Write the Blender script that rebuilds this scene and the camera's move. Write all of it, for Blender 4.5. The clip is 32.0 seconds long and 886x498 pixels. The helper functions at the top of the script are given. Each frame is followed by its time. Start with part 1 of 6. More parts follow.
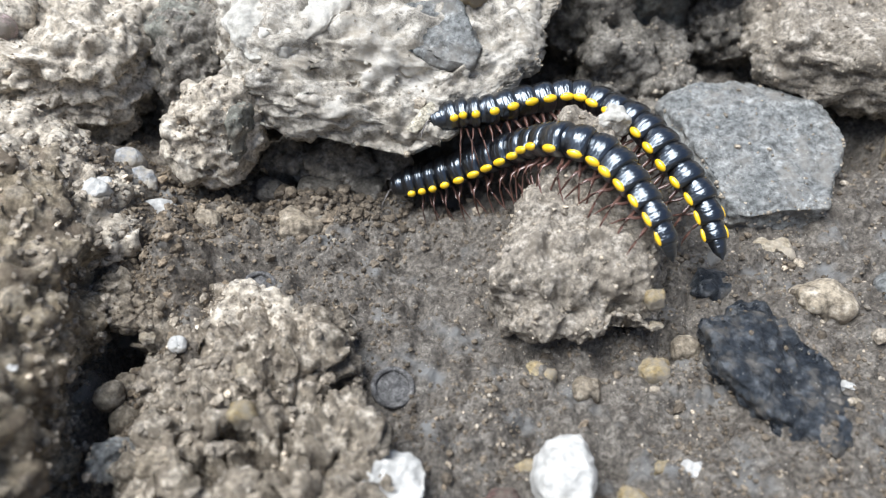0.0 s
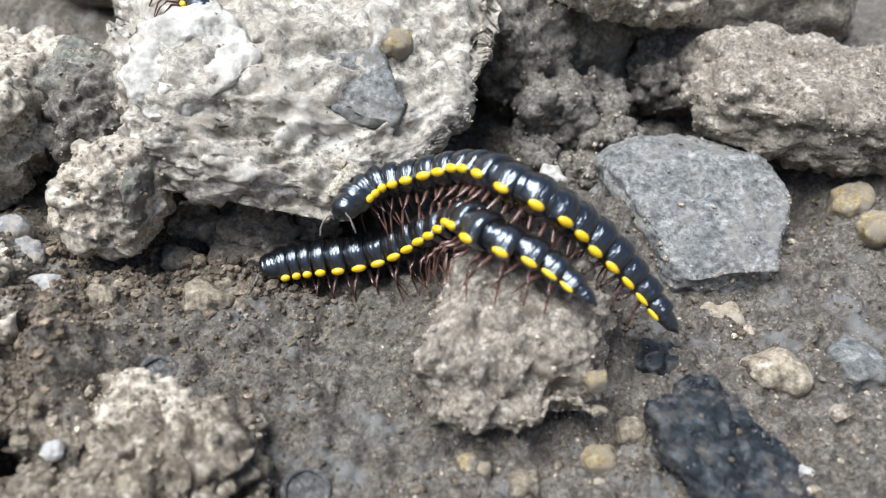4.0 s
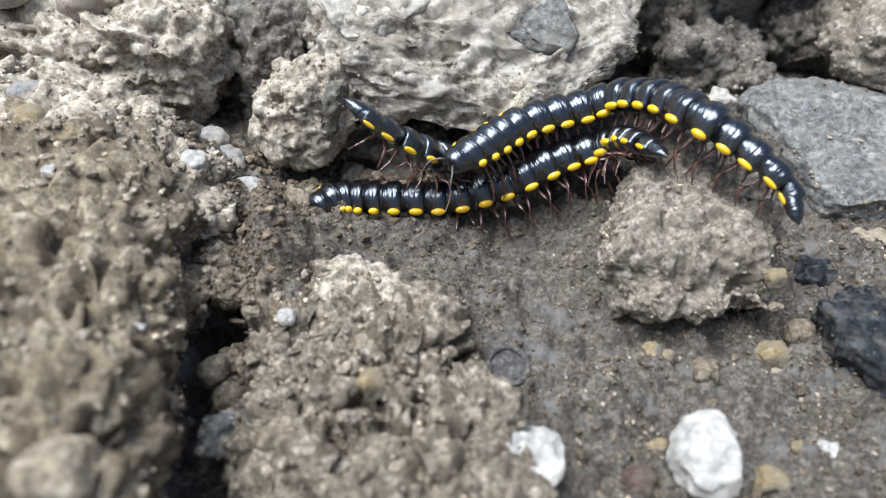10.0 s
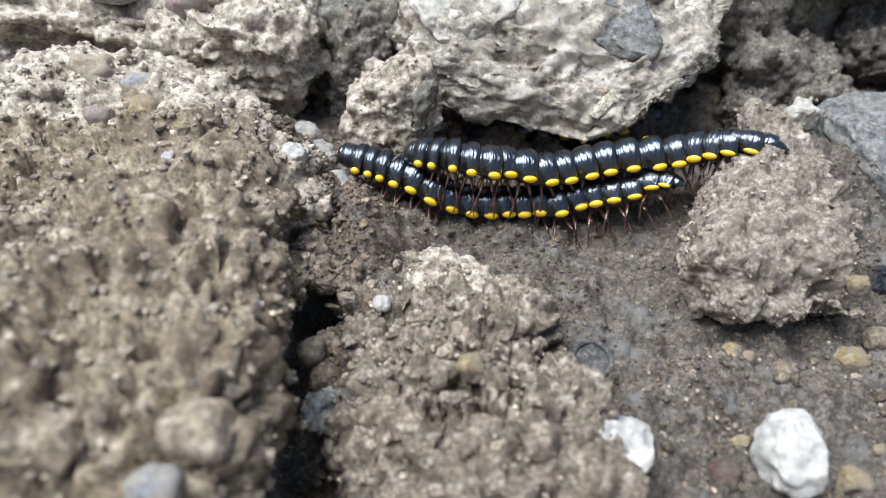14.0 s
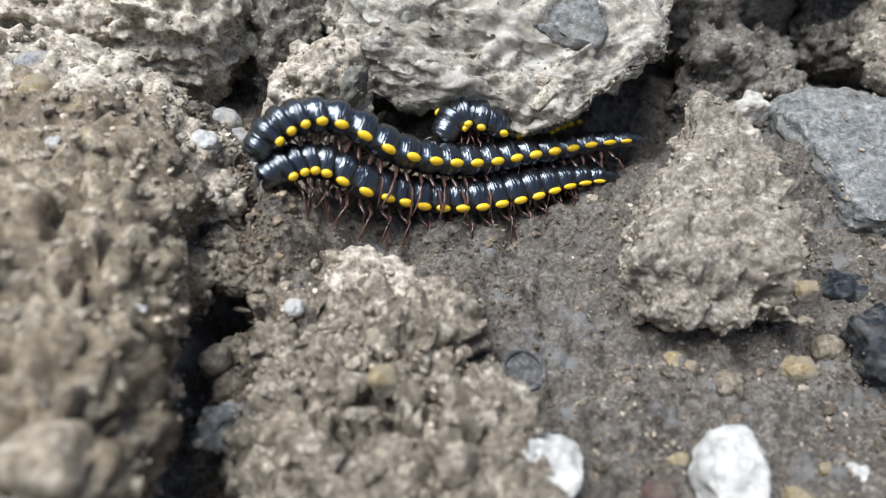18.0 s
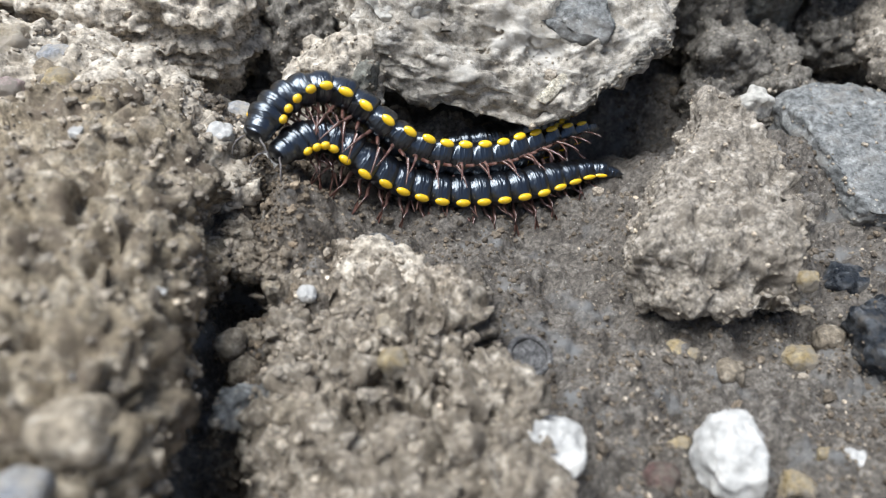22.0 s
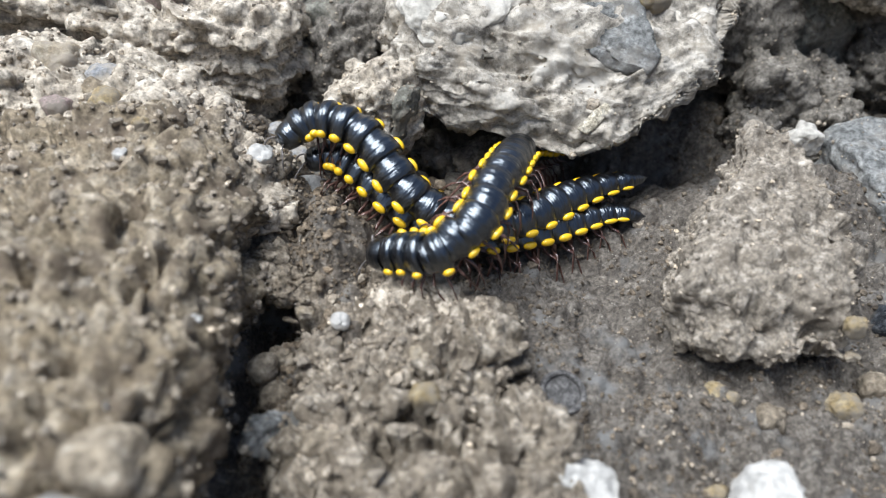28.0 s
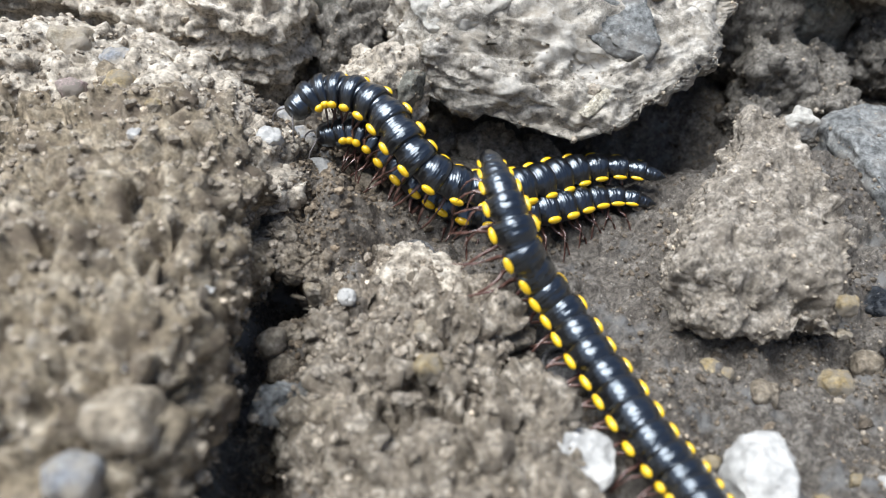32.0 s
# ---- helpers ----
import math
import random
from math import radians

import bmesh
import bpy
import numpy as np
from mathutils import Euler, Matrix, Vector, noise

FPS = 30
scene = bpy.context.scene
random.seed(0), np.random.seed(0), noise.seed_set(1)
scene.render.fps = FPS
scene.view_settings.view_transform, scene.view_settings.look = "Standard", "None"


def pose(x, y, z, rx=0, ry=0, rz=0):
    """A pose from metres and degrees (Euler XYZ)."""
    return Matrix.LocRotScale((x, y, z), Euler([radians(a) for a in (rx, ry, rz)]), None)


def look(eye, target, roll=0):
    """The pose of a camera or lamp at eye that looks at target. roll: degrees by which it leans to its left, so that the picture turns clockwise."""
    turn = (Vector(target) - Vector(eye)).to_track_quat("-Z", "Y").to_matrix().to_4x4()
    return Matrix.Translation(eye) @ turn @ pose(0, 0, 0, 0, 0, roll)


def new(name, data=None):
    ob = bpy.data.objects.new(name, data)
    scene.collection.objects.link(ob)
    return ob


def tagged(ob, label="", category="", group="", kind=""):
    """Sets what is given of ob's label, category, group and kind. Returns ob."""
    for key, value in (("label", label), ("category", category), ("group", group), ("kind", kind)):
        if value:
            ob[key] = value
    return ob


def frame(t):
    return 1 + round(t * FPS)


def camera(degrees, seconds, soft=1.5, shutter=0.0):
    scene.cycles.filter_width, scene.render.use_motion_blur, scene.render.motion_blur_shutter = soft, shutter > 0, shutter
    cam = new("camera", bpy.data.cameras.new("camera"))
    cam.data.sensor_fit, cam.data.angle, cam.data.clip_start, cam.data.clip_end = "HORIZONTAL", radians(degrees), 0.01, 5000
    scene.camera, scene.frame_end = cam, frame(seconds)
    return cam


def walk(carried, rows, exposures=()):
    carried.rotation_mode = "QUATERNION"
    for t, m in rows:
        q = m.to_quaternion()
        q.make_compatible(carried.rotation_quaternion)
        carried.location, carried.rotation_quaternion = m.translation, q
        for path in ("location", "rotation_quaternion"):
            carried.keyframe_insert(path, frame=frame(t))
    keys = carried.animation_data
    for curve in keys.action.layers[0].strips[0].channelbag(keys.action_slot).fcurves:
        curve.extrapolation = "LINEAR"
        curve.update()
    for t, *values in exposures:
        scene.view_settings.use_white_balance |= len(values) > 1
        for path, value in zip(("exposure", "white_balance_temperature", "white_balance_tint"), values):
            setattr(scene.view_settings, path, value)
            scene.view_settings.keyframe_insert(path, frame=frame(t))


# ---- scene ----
cam = camera(62.6, 32.0, 1.2)
METRES, EYE, TILT, LEAN, TURN = 0.13, 0.078, -45.0, 0.0, 0.0
ROWS = [
    (0.0, 0.0, 0.0, 0.0, 0.0, 0.0, -0.0),
    (0.5, -0.0016, 0.0364, -0.0071, -0.99, 0.24, -0.34),
    (1.0, 0.0208, 0.0505, 0.0288, -2.87, 0.38, 0.42),
    (1.5, 0.0356, 0.0654, 0.0582, -3.54, 2.56, 0.98),
    (2.0, 0.0371, 0.078, 0.06, -3.67, 2.73, 0.96),
    (2.5, 0.0395, 0.0865, 0.06, -3.77, 2.33, 1.02),
    (3.0, 0.0403, 0.0882, 0.0567, -3.81, 2.49, 1.07),
    (3.5, 0.0431, 0.0854, 0.0576, -3.66, 2.45, 1.13),
    (5.5, 0.0193, 0.079, 0.0299, -3.1, 2.01, 0.63),
    (6.0, 0.0134, 0.0781, 0.0342, -3.08, 1.88, 0.51),
    (6.5, -0.0885, 0.0483, 0.0008, -1.98, 2.71, 0.5),
    (7.0, -0.1694, 0.0489, -0.0438, -1.15, 2.54, 0.6),
    (7.5, -0.1597, 0.0519, -0.0475, -1.54, 2.32, 0.58),
    (8.0, -0.1522, 0.0539, -0.0406, -1.63, 2.72, 0.44),
    (8.5, -0.1476, 0.0495, -0.0393, -1.79, 3.13, 0.28),
    (9.0, -0.1494, 0.0476, -0.0356, -1.79, 3.5, 0.19),
    (9.5, -0.1566, 0.0436, -0.0621, -1.57, 3.1, -0.38),
    (10.0, -0.1502, 0.0281, -0.0723, -1.38, 2.94, -0.8),
    (10.5, -0.1573, 0.031, -0.083, -1.27, 2.83, -1.11),
    (11.0, -0.164, 0.014, -0.0851, -0.88, 3.15, -1.32),
    (11.5, -0.16, -0.0016, -0.0966, -0.79, 3.29, -1.67),
    (12.0, -0.1732, -0.0161, -0.1102, -0.95, 3.34, -2.0),
    (12.5, -0.2054, -0.0067, -0.1007, -0.2, 3.55, -2.93),
    (13.0, -0.2246, -0.0112, -0.0896, 0.9, 3.53, -3.16),
    (13.5, -0.221, -0.0076, -0.0902, 0.92, 3.45, -3.08),
    (15.5, -0.2144, 0.005, -0.1011, 0.5, 3.08, -3.27),
    (16.0, -0.1866, 0.0292, -0.1194, -0.11, 1.92, -3.5),
    (16.5, -0.1836, 0.0226, -0.1164, 0.19, 1.99, -3.63),
    (17.0, -0.175, 0.0476, -0.0978, -0.74, 2.6, -3.6),
    (17.5, -0.1654, 0.0646, -0.0831, -1.21, 3.21, -3.37),
    (18.0, -0.1672, 0.0643, -0.0819, -1.48, 3.33, -3.44),
    (18.5, -0.1717, 0.0634, -0.081, -1.39, 3.34, -3.43),
    (19.0, -0.1713, 0.0581, -0.0833, -1.22, 3.36, -3.5),
    (19.5, -0.1714, 0.0511, -0.0847, -1.05, 3.27, -3.54),
    (20.0, -0.1698, 0.0455, -0.0933, -1.04, 3.06, -3.69),
    (20.5, -0.1679, 0.0365, -0.0931, -0.63, 3.27, -3.66),
    (21.0, -0.165, 0.037, -0.1015, -0.96, 3.12, -3.89),
    (21.5, -0.1675, 0.0419, -0.0979, -0.93, 3.02, -3.84),
    (22.0, -0.1675, 0.0435, -0.0934, -0.84, 3.15, -3.81),
    (22.5, -0.1662, 0.0426, -0.0934, -0.88, 3.19, -3.83),
    (23.0, -0.1705, 0.0408, -0.0898, -0.84, 3.2, -3.73),
    (23.5, -0.1733, 0.0462, -0.091, -0.37, 2.87, -3.78),
    (24.0, -0.1839, 0.0648, -0.0565, 1.97, 2.14, -4.86),
    (24.5, -0.1846, 0.077, -0.0596, 2.25, 2.46, -5.7),
    (25.0, -0.1851, 0.0785, -0.0523, 1.52, 3.86, -5.43),
    (25.5, -0.1802, 0.0731, -0.0555, 1.61, 4.03, -5.48),
    (26.0, -0.1806, 0.0636, -0.0611, 1.78, 3.99, -5.64),
    (26.5, -0.1777, 0.0628, -0.0659, 1.67, 3.86, -5.74),
    (28.5, -0.1723, 0.042, -0.0724, 1.66, 3.63, -5.97),
    (29.0, -0.1734, 0.0359, -0.0754, 1.82, 3.65, -5.94),
    (29.5, -0.1733, 0.0406, -0.0733, 1.78, 3.77, -5.88),
    (30.0, -0.173, 0.0421, -0.0738, 1.69, 3.69, -5.88),
    (30.5, -0.1736, 0.0425, -0.0749, 1.67, 3.82, -5.9),
    (31.0, -0.1735, 0.043, -0.079, 1.56, 3.62, -6.01),
    (31.5, -0.1741, 0.0351, -0.0837, 1.64, 3.55, -6.09),
    (32.0, -0.17, 0.0275, -0.0889, 1.9, 3.22, -6.21),
]
walk(cam, [(t, pose(0, 0, EYE, TILT, LEAN, TURN) @ pose(METRES * x, METRES * y, METRES * z, 90 + pitch, roll, yaw)) for t, x, y, z, yaw, pitch, roll in ROWS],
     exposures=[(0.0, 0.84), (6.0, 0.84), (7.5, 0.73), (10.0, 0.71), (12.0, 0.70), (32.0, 0.72)])
cam.data.dof.use_dof, cam.data.dof.focus_distance, cam.data.dof.aperture_fstop = True, 0.123, 17.0

# ---- daylight ----
SUN_UP, SUN_TURN = 70.0, 262.0
world = bpy.data.worlds.new("overcast_sky")
scene.world = world
world.use_nodes = True
sky = world.node_tree.nodes.new("ShaderNodeTexSky")
sky.sky_type, sky.sun_disc = "NISHITA", False
sky.sun_elevation, sky.sun_rotation = radians(SUN_UP), radians(SUN_TURN)
sky.dust_density, sky.air_density = 1.6, 1.1
world.node_tree.links.new(sky.outputs[0], world.node_tree.nodes["Background"].inputs[0])
world.node_tree.nodes["Background"].inputs[1].default_value = 0.085
sun = new("sun", bpy.data.lights.new("sun", "SUN"))
sun.data.energy, sun.data.angle, sun.data.color = 4.1, radians(46), (0.935, 0.980, 1.02)
sun.matrix_world = look((0, 0, 1), (-math.sin(radians(SUN_TURN)) * math.cos(radians(SUN_UP)), -math.cos(radians(SUN_TURN)) * math.cos(radians(SUN_UP)), 1 - math.sin(radians(SUN_UP))))


# ---- noise on arrays of points ----
def lattice(i, j, k, seed):
    h = (i * 374761393 + j * 668265263 + k * 2147483647 + seed * 1274126177) & 0xFFFFFFFF
    h = ((h ^ (h >> 13)) * 1274126177) & 0xFFFFFFFF
    h = ((h ^ (h >> 16)) * 2246822519) & 0xFFFFFFFF
    return (h ^ (h >> 15)).astype(np.float64) / 4294967295.0


def smooth_noise(p, seed=0):
    b = np.floor(p).astype(np.int64)
    f = p - b
    f = f * f * f * (f * (f * 6 - 15) + 10)
    out = 0
    for dx in (0, 1):
        wx = f[:, 0] if dx else 1 - f[:, 0]
        for dy in (0, 1):
            wy = f[:, 1] if dy else 1 - f[:, 1]
            for dz in (0, 1):
                wz = f[:, 2] if dz else 1 - f[:, 2]
                out = out + wx * wy * wz * lattice(b[:, 0] + dx, b[:, 1] + dy, b[:, 2] + dz, seed)
    return out * 2 - 1


TURNED = np.array(Euler((0.6, 1.1, 0.4)).to_matrix())


def fractal(p, octaves=4, seed=0, gain=0.5):
    out, a = 0, 1.0
    for o in range(octaves):
        out = out + a * smooth_noise(p, seed + o)
        p, a = (p @ TURNED) * 2.07, a * gain
    return out


def lumps(p, seed=0):
    """Rounded crumbs: 1 in the middle of a cell, 0 and less between cells."""
    b = np.floor(p).astype(np.int64)
    best = np.full(len(p), 9.0)
    for dx in (-1, 0, 1):
        for dy in (-1, 0, 1):
            for dz in (-1, 0, 1):
                i, j, k = b[:, 0] + dx, b[:, 1] + dy, b[:, 2] + dz
                d = (i + lattice(i, j, k, seed) - p[:, 0]) ** 2 + (j + lattice(i, j, k, seed + 1) - p[:, 1]) ** 2 + (k + lattice(i, j, k, seed + 2) - p[:, 2]) ** 2
                best = np.minimum(best, d)
    return 1 - 1.6 * best


# ---- meshes ----
def array_mesh(name, co, faces, mat=None, smooth=True):
    me = bpy.data.meshes.new(name)
    co, faces = np.asarray(co, np.float32), np.asarray(faces, np.int32)
    n = faces.shape[1]
    me.vertices.add(len(co))
    me.vertices.foreach_set("co", co.ravel())
    me.loops.add(faces.size)
    me.loops.foreach_set("vertex_index", faces.ravel())
    me.polygons.add(len(faces))
    me.polygons.foreach_set("loop_start", np.arange(0, faces.size, n, dtype=np.int32))
    me.polygons.foreach_set("use_smooth", np.full(len(faces), smooth))
    me.update(calc_edges=True)
    me.validate()
    if mat:
        me.materials.append(mat)
    return me


BALLS = {}


def ball(level):
    if level not in BALLS:
        bm = bmesh.new()
        bmesh.ops.create_icosphere(bm, subdivisions=level, radius=1)
        BALLS[level] = (np.array([v.co[:] for v in bm.verts]), np.array([[v.index for v in f.verts] for f in bm.faces]))
        bm.free()
    return BALLS[level]


def under(ob, parent):
    ob.parent = parent
    return ob


def part(name, me, parent, label=""):
    return tagged(under(new(name, me), parent), label)


def skin(p, faces):
    """Outward directions at the points of a closed shape."""
    n = np.cross(p[faces[:, 1]] - p[faces[:, 0]], p[faces[:, 2]] - p[faces[:, 0]])
    out = np.zeros_like(p)
    for k in range(3):
        np.add.at(out, faces[:, k], n)
    return out / np.maximum(np.linalg.norm(out, axis=1), 1e-12)[:, None]


def rock_shape(radii, seed, box=2.4, coarse=0.22, crumb=0.0, crumb_size=0.002, fine=0.0003, cuts=(), level=5, layers=0.0, turn=(0, 0, 0), wave=1.3, chips=0, pits=0.0, pit_size=0.004, ragged=0.0):
    """A broken stone or clod round the origin: a rounded box with chipped faces, lumps, pits and grain. turn: degrees."""
    d, faces = ball(level)
    r = (np.abs(d) ** box).sum(1) ** (-1 / box)
    size = np.array(radii)
    p = d * r[:, None] * size
    mean = size.mean()
    p = p + d * (coarse * mean * fractal(p / (mean * wave) + seed * 7.3, 4, seed))[:, None]
    chip = np.random.default_rng(seed + 500)
    for i in range(chips):
        n = chip.normal(0, 1, 3)
        n /= np.linalg.norm(n)
        far = (p @ n).max() * chip.uniform(0.72, 0.92)
        p = p - n * (np.maximum(p @ n - far, 0) * 0.92)[:, None]
    for nx, ny, nz, far in cuts:
        n = np.array((nx, ny, nz)) / math.sqrt(nx * nx + ny * ny + nz * nz)
        over = np.maximum(p @ n - far, 0)
        p = p - n * (over * 0.94)[:, None]
    d = skin(p, faces)
    if layers:
        p = p + d * (layers * fractal(p * np.array((45, 45, 380.0)) + seed, 2, seed + 5))[:, None]
    if ragged:
        p = p + d * (ragged * fractal(p / 0.006 + seed, 4, seed + 61, 0.6))[:, None]
        crag, a, q = 0, 1.0, p / 0.0042 + seed
        for o in range(4):
            crag, a, q = crag + a * (0.5 - np.abs(smooth_noise(q, seed + 81 + o)) * 1.6), a * 0.52, (q @ TURNED) * 2.1
        p = p + d * (0.5 * ragged * crag)[:, None]
    if crumb:
        p = p + d * (crumb * lumps(p / crumb_size + seed, seed + 11))[:, None]
        p = p + d * (0.5 * crumb * lumps(p / (crumb_size * 0.43) + seed, seed + 17))[:, None]
    if pits:
        deep = np.clip((smooth_noise(p / pit_size + seed, seed + 71) + 0.5 * smooth_noise(p / (pit_size * 0.4), seed + 73) - 0.35) / 0.5, 0, 1)
        p = p - d * (pits * deep)[:, None]
    p = p + d * (fine * fractal(p / (fine * 7) + seed, 3, seed + 23, 0.6))[:, None]
    return p @ np.array(Euler([radians(a) for a in turn]).to_matrix()).T, faces


def grain_cloud(points, sizes, seed):
    """Many small angular grains as one mesh."""
    rng = np.random.default_rng(seed)
    d, faces = ball(1)
    n, k = len(points), len(d)
    stretch = rng.uniform(0.65, 1.25, (n, 1, 3))
    jag = rng.uniform(0.72, 1.2, (n, k, 1))
    spin = rng.uniform(0, 6.28, n)
    c, s = np.cos(spin), np.sin(spin)
    q = d[None] * jag * stretch
    q = np.stack((q[..., 0] * c[:, None] - q[..., 1] * s[:, None], q[..., 0] * s[:, None] + q[..., 1] * c[:, None], q[..., 2] * 0.85), -1)
    co = (points[:, None] + q * sizes[:, None, None]).reshape(-1, 3)
    fs = (faces[None] + (np.arange(n) * k)[:, None, None]).reshape(-1, 3)
    return co, fs


# ---- materials ----
def mixed(nt, kind, a, b, fac):
    m = nt.nodes.new("ShaderNodeMix")
    m.data_type, m.blend_type = "RGBA", kind
    for socket, value in ((m.inputs[0], fac), (m.inputs[6], a), (m.inputs[7], b)):
        if isinstance(value, (int, float)):
            socket.default_value = value
        elif isinstance(value, tuple):
            socket.default_value = (*value, 1)
        else:
            nt.links.new(value, socket)
    return m.outputs[2]


def textured(nt, where, scale, detail=4.0, low=0.35, high=0.65, rough=0.6):
    n = nt.nodes.new("ShaderNodeTexNoise")
    n.inputs["Scale"].default_value, n.inputs["Detail"].default_value, n.inputs["Roughness"].default_value = scale, detail, rough
    nt.links.new(where, n.inputs["Vector"])
    r = nt.nodes.new("ShaderNodeMapRange")
    r.inputs[1].default_value, r.inputs[2].default_value = low, high
    nt.links.new(n.outputs[0], r.inputs[0])
    return r.outputs[0]


EARTHY = (1.025, 1.0, 0.96)


def stone_material(name, dark, mid, light, scale=220, speck=(0.6, 0.57, 0.5), specks=0.6, dirt=None, rough=(0.75, 0.95), bump=0.00025, vary=0.0, island=False, stain=None, dirty=0.5, grainy=1.0, drift=None):
    """Mineral surface: broad stains, grain, pale specks, fine relief; colours are plain reflectances."""
    dark, mid, light, dirt, stain = (tuple(a * b for a, b in zip(tone, EARTHY)) if tone else None for tone in (dark, mid, light, dirt, stain))
    m = bpy.data.materials.new(name)
    m.use_nodes = True
    nt = m.node_tree
    b = nt.nodes["Principled BSDF"]
    where = nt.nodes.new("ShaderNodeTexCoord").outputs["Object"]
    broad = textured(nt, where, scale, 6, 0.36, 0.64)
    grain = textured(nt, where, scale * 6, 5, 0.38, 0.64, 0.7)
    col = mixed(nt, "MIX", dark, mid, broad)
    col = mixed(nt, "MIX", col, light, textured(nt, where, scale * 2.3, 6, 0.50, 0.70))
    col = mixed(nt, "MULTIPLY", col, mixed(nt, "MIX", (0.42, 0.41, 0.40), (1.36, 1.35, 1.33), grain), grainy)
    if stain:
        col = mixed(nt, "MIX", col, stain, textured(nt, where, scale * 0.6, 3, 0.56, 0.72))
    if drift:
        tone, start, end = drift
        apart = nt.nodes.new("ShaderNodeSeparateXYZ")
        nt.links.new(where, apart.inputs[0])
        wander = nt.nodes.new("ShaderNodeMath")
        wander.operation, wander.inputs[2].default_value = "MULTIPLY_ADD", -0.006
        wander.inputs[1].default_value = 0.012
        nt.links.new(textured(nt, where, 120, 4, 0.3, 0.7), wander.inputs[0])
        total = nt.nodes.new("ShaderNodeMath")
        nt.links.new(apart.outputs[0], total.inputs[0])
        nt.links.new(wander.outputs[0], total.inputs[1])
        side = nt.nodes.new("ShaderNodeMapRange")
        side.inputs[1].default_value, side.inputs[2].default_value, side.inputs[3].default_value, side.inputs[4].default_value = start, end, 0.8, 0.0
        nt.links.new(total.outputs[0], side.inputs[0])
        col = mixed(nt, "MIX", col, mixed(nt, "MULTIPLY", col, tone, 1.0), side.outputs[0])
    if dirt:
        col = mixed(nt, "MIX", col, dirt, textured(nt, where, scale * 0.9, 7, dirty, dirty + 0.16, 0.7))
    if specks:
        v = nt.nodes.new("ShaderNodeTexVoronoi")
        v.inputs["Scale"].default_value = scale * 7
        nt.links.new(where, v.inputs["Vector"])
        r = nt.nodes.new("ShaderNodeMapRange")
        r.inputs[1].default_value, r.inputs[2].default_value, r.inputs[3].default_value, r.inputs[4].default_value = 0.12, 0.2, specks, 0.0
        nt.links.new(v.outputs["Distance"], r.inputs[0])
        sparse = nt.nodes.new("ShaderNodeMath")
        sparse.operation = "MULTIPLY"
        nt.links.new(r.outputs[0], sparse.inputs[0])
        nt.links.new(textured(nt, where, scale * 3.1, 2, 0.52, 0.6), sparse.inputs[1])
        col = mixed(nt, "MIX", col, speck, sparse.outputs[0])
    if vary:
        src = nt.nodes.new("ShaderNodeNewGeometry").outputs["Random Per Island"] if island else nt.nodes.new("ShaderNodeObjectInfo").outputs["Random"]
        ramp = nt.nodes.new("ShaderNodeValToRGB")
        ramp.color_ramp.elements[0].color, ramp.color_ramp.elements[1].color = (1 - vary, 1 - vary, 1 - vary, 1), (1 + vary, 1 + 0.92 * vary, 1 + 0.8 * vary, 1)
        tip = ramp.color_ramp.elements.new(0.93)
        tip.color = (1 + 0.5 * vary, 1 + 0.45 * vary, 1 + 0.35 * vary, 1)
        ramp.color_ramp.elements[2].color = (1 + 2.6 * vary, 1 + 2.4 * vary, 1 + 2.1 * vary, 1)
        nt.links.new(src, ramp.inputs[0])
        col = mixed(nt, "MULTIPLY", col, ramp.outputs[0], 1.0)
    nt.links.new(col, b.inputs["Base Color"])
    r = nt.nodes.new("ShaderNodeMapRange")
    r.inputs[3].default_value, r.inputs[4].default_value = rough
    nt.links.new(broad, r.inputs[0])
    nt.links.new(r.outputs[0], b.inputs["Roughness"])
    b.inputs["Specular IOR Level"].default_value = 0.35
    if bump:
        bp = nt.nodes.new("ShaderNodeBump")
        bp.inputs["Distance"].default_value, bp.inputs["Strength"].default_value = bump, 1.0
        nt.links.new(textured(nt, where, scale * 9, 6, 0.2, 0.8, 0.75), bp.inputs["Height"])
        nt.links.new(bp.outputs[0], b.inputs["Normal"])
    return m


def shell_material(name, base, rough, patch=None, coat=0.0, bump=0.00003, scale=900, coat_rough=0.24, coat_ior=1.8, gloss=0.12, tint=(1, 1, 1)):
    m = bpy.data.materials.new(name)
    m.use_nodes = True
    nt = m.node_tree
    b = nt.nodes["Principled BSDF"]
    where = nt.nodes.new("ShaderNodeTexCoord").outputs["Object"]
    col = mixed(nt, "MIX", base, patch or base, textured(nt, where, scale, 4, 0.4, 0.65))
    nt.links.new(col, b.inputs["Base Color"])
    b.inputs["Roughness"].default_value, b.inputs["Coat Weight"].default_value, b.inputs["Coat Roughness"].default_value = rough, coat, coat_rough
    b.inputs["Coat IOR"].default_value = coat_ior
    b.inputs["Specular IOR Level"].default_value, b.inputs["Specular Tint"].default_value = gloss, (*tint, 1)
    bp = nt.nodes.new("ShaderNodeBump")
    bp.inputs["Distance"].default_value = bump
    across = nt.nodes.new("ShaderNodeMapping")
    across.inputs["Scale"].default_value = (2.2, 0.45, 0.6)
    nt.links.new(where, across.inputs["Vector"])
    nt.links.new(textured(nt, across.outputs[0], scale * 1.6, 2, 0.2, 0.8, 0.5), bp.inputs["Height"])
    nt.links.new(bp.outputs[0], b.inputs["Normal"])
    nt.links.new(bp.outputs[0], b.inputs["Coat Normal"])
    return m


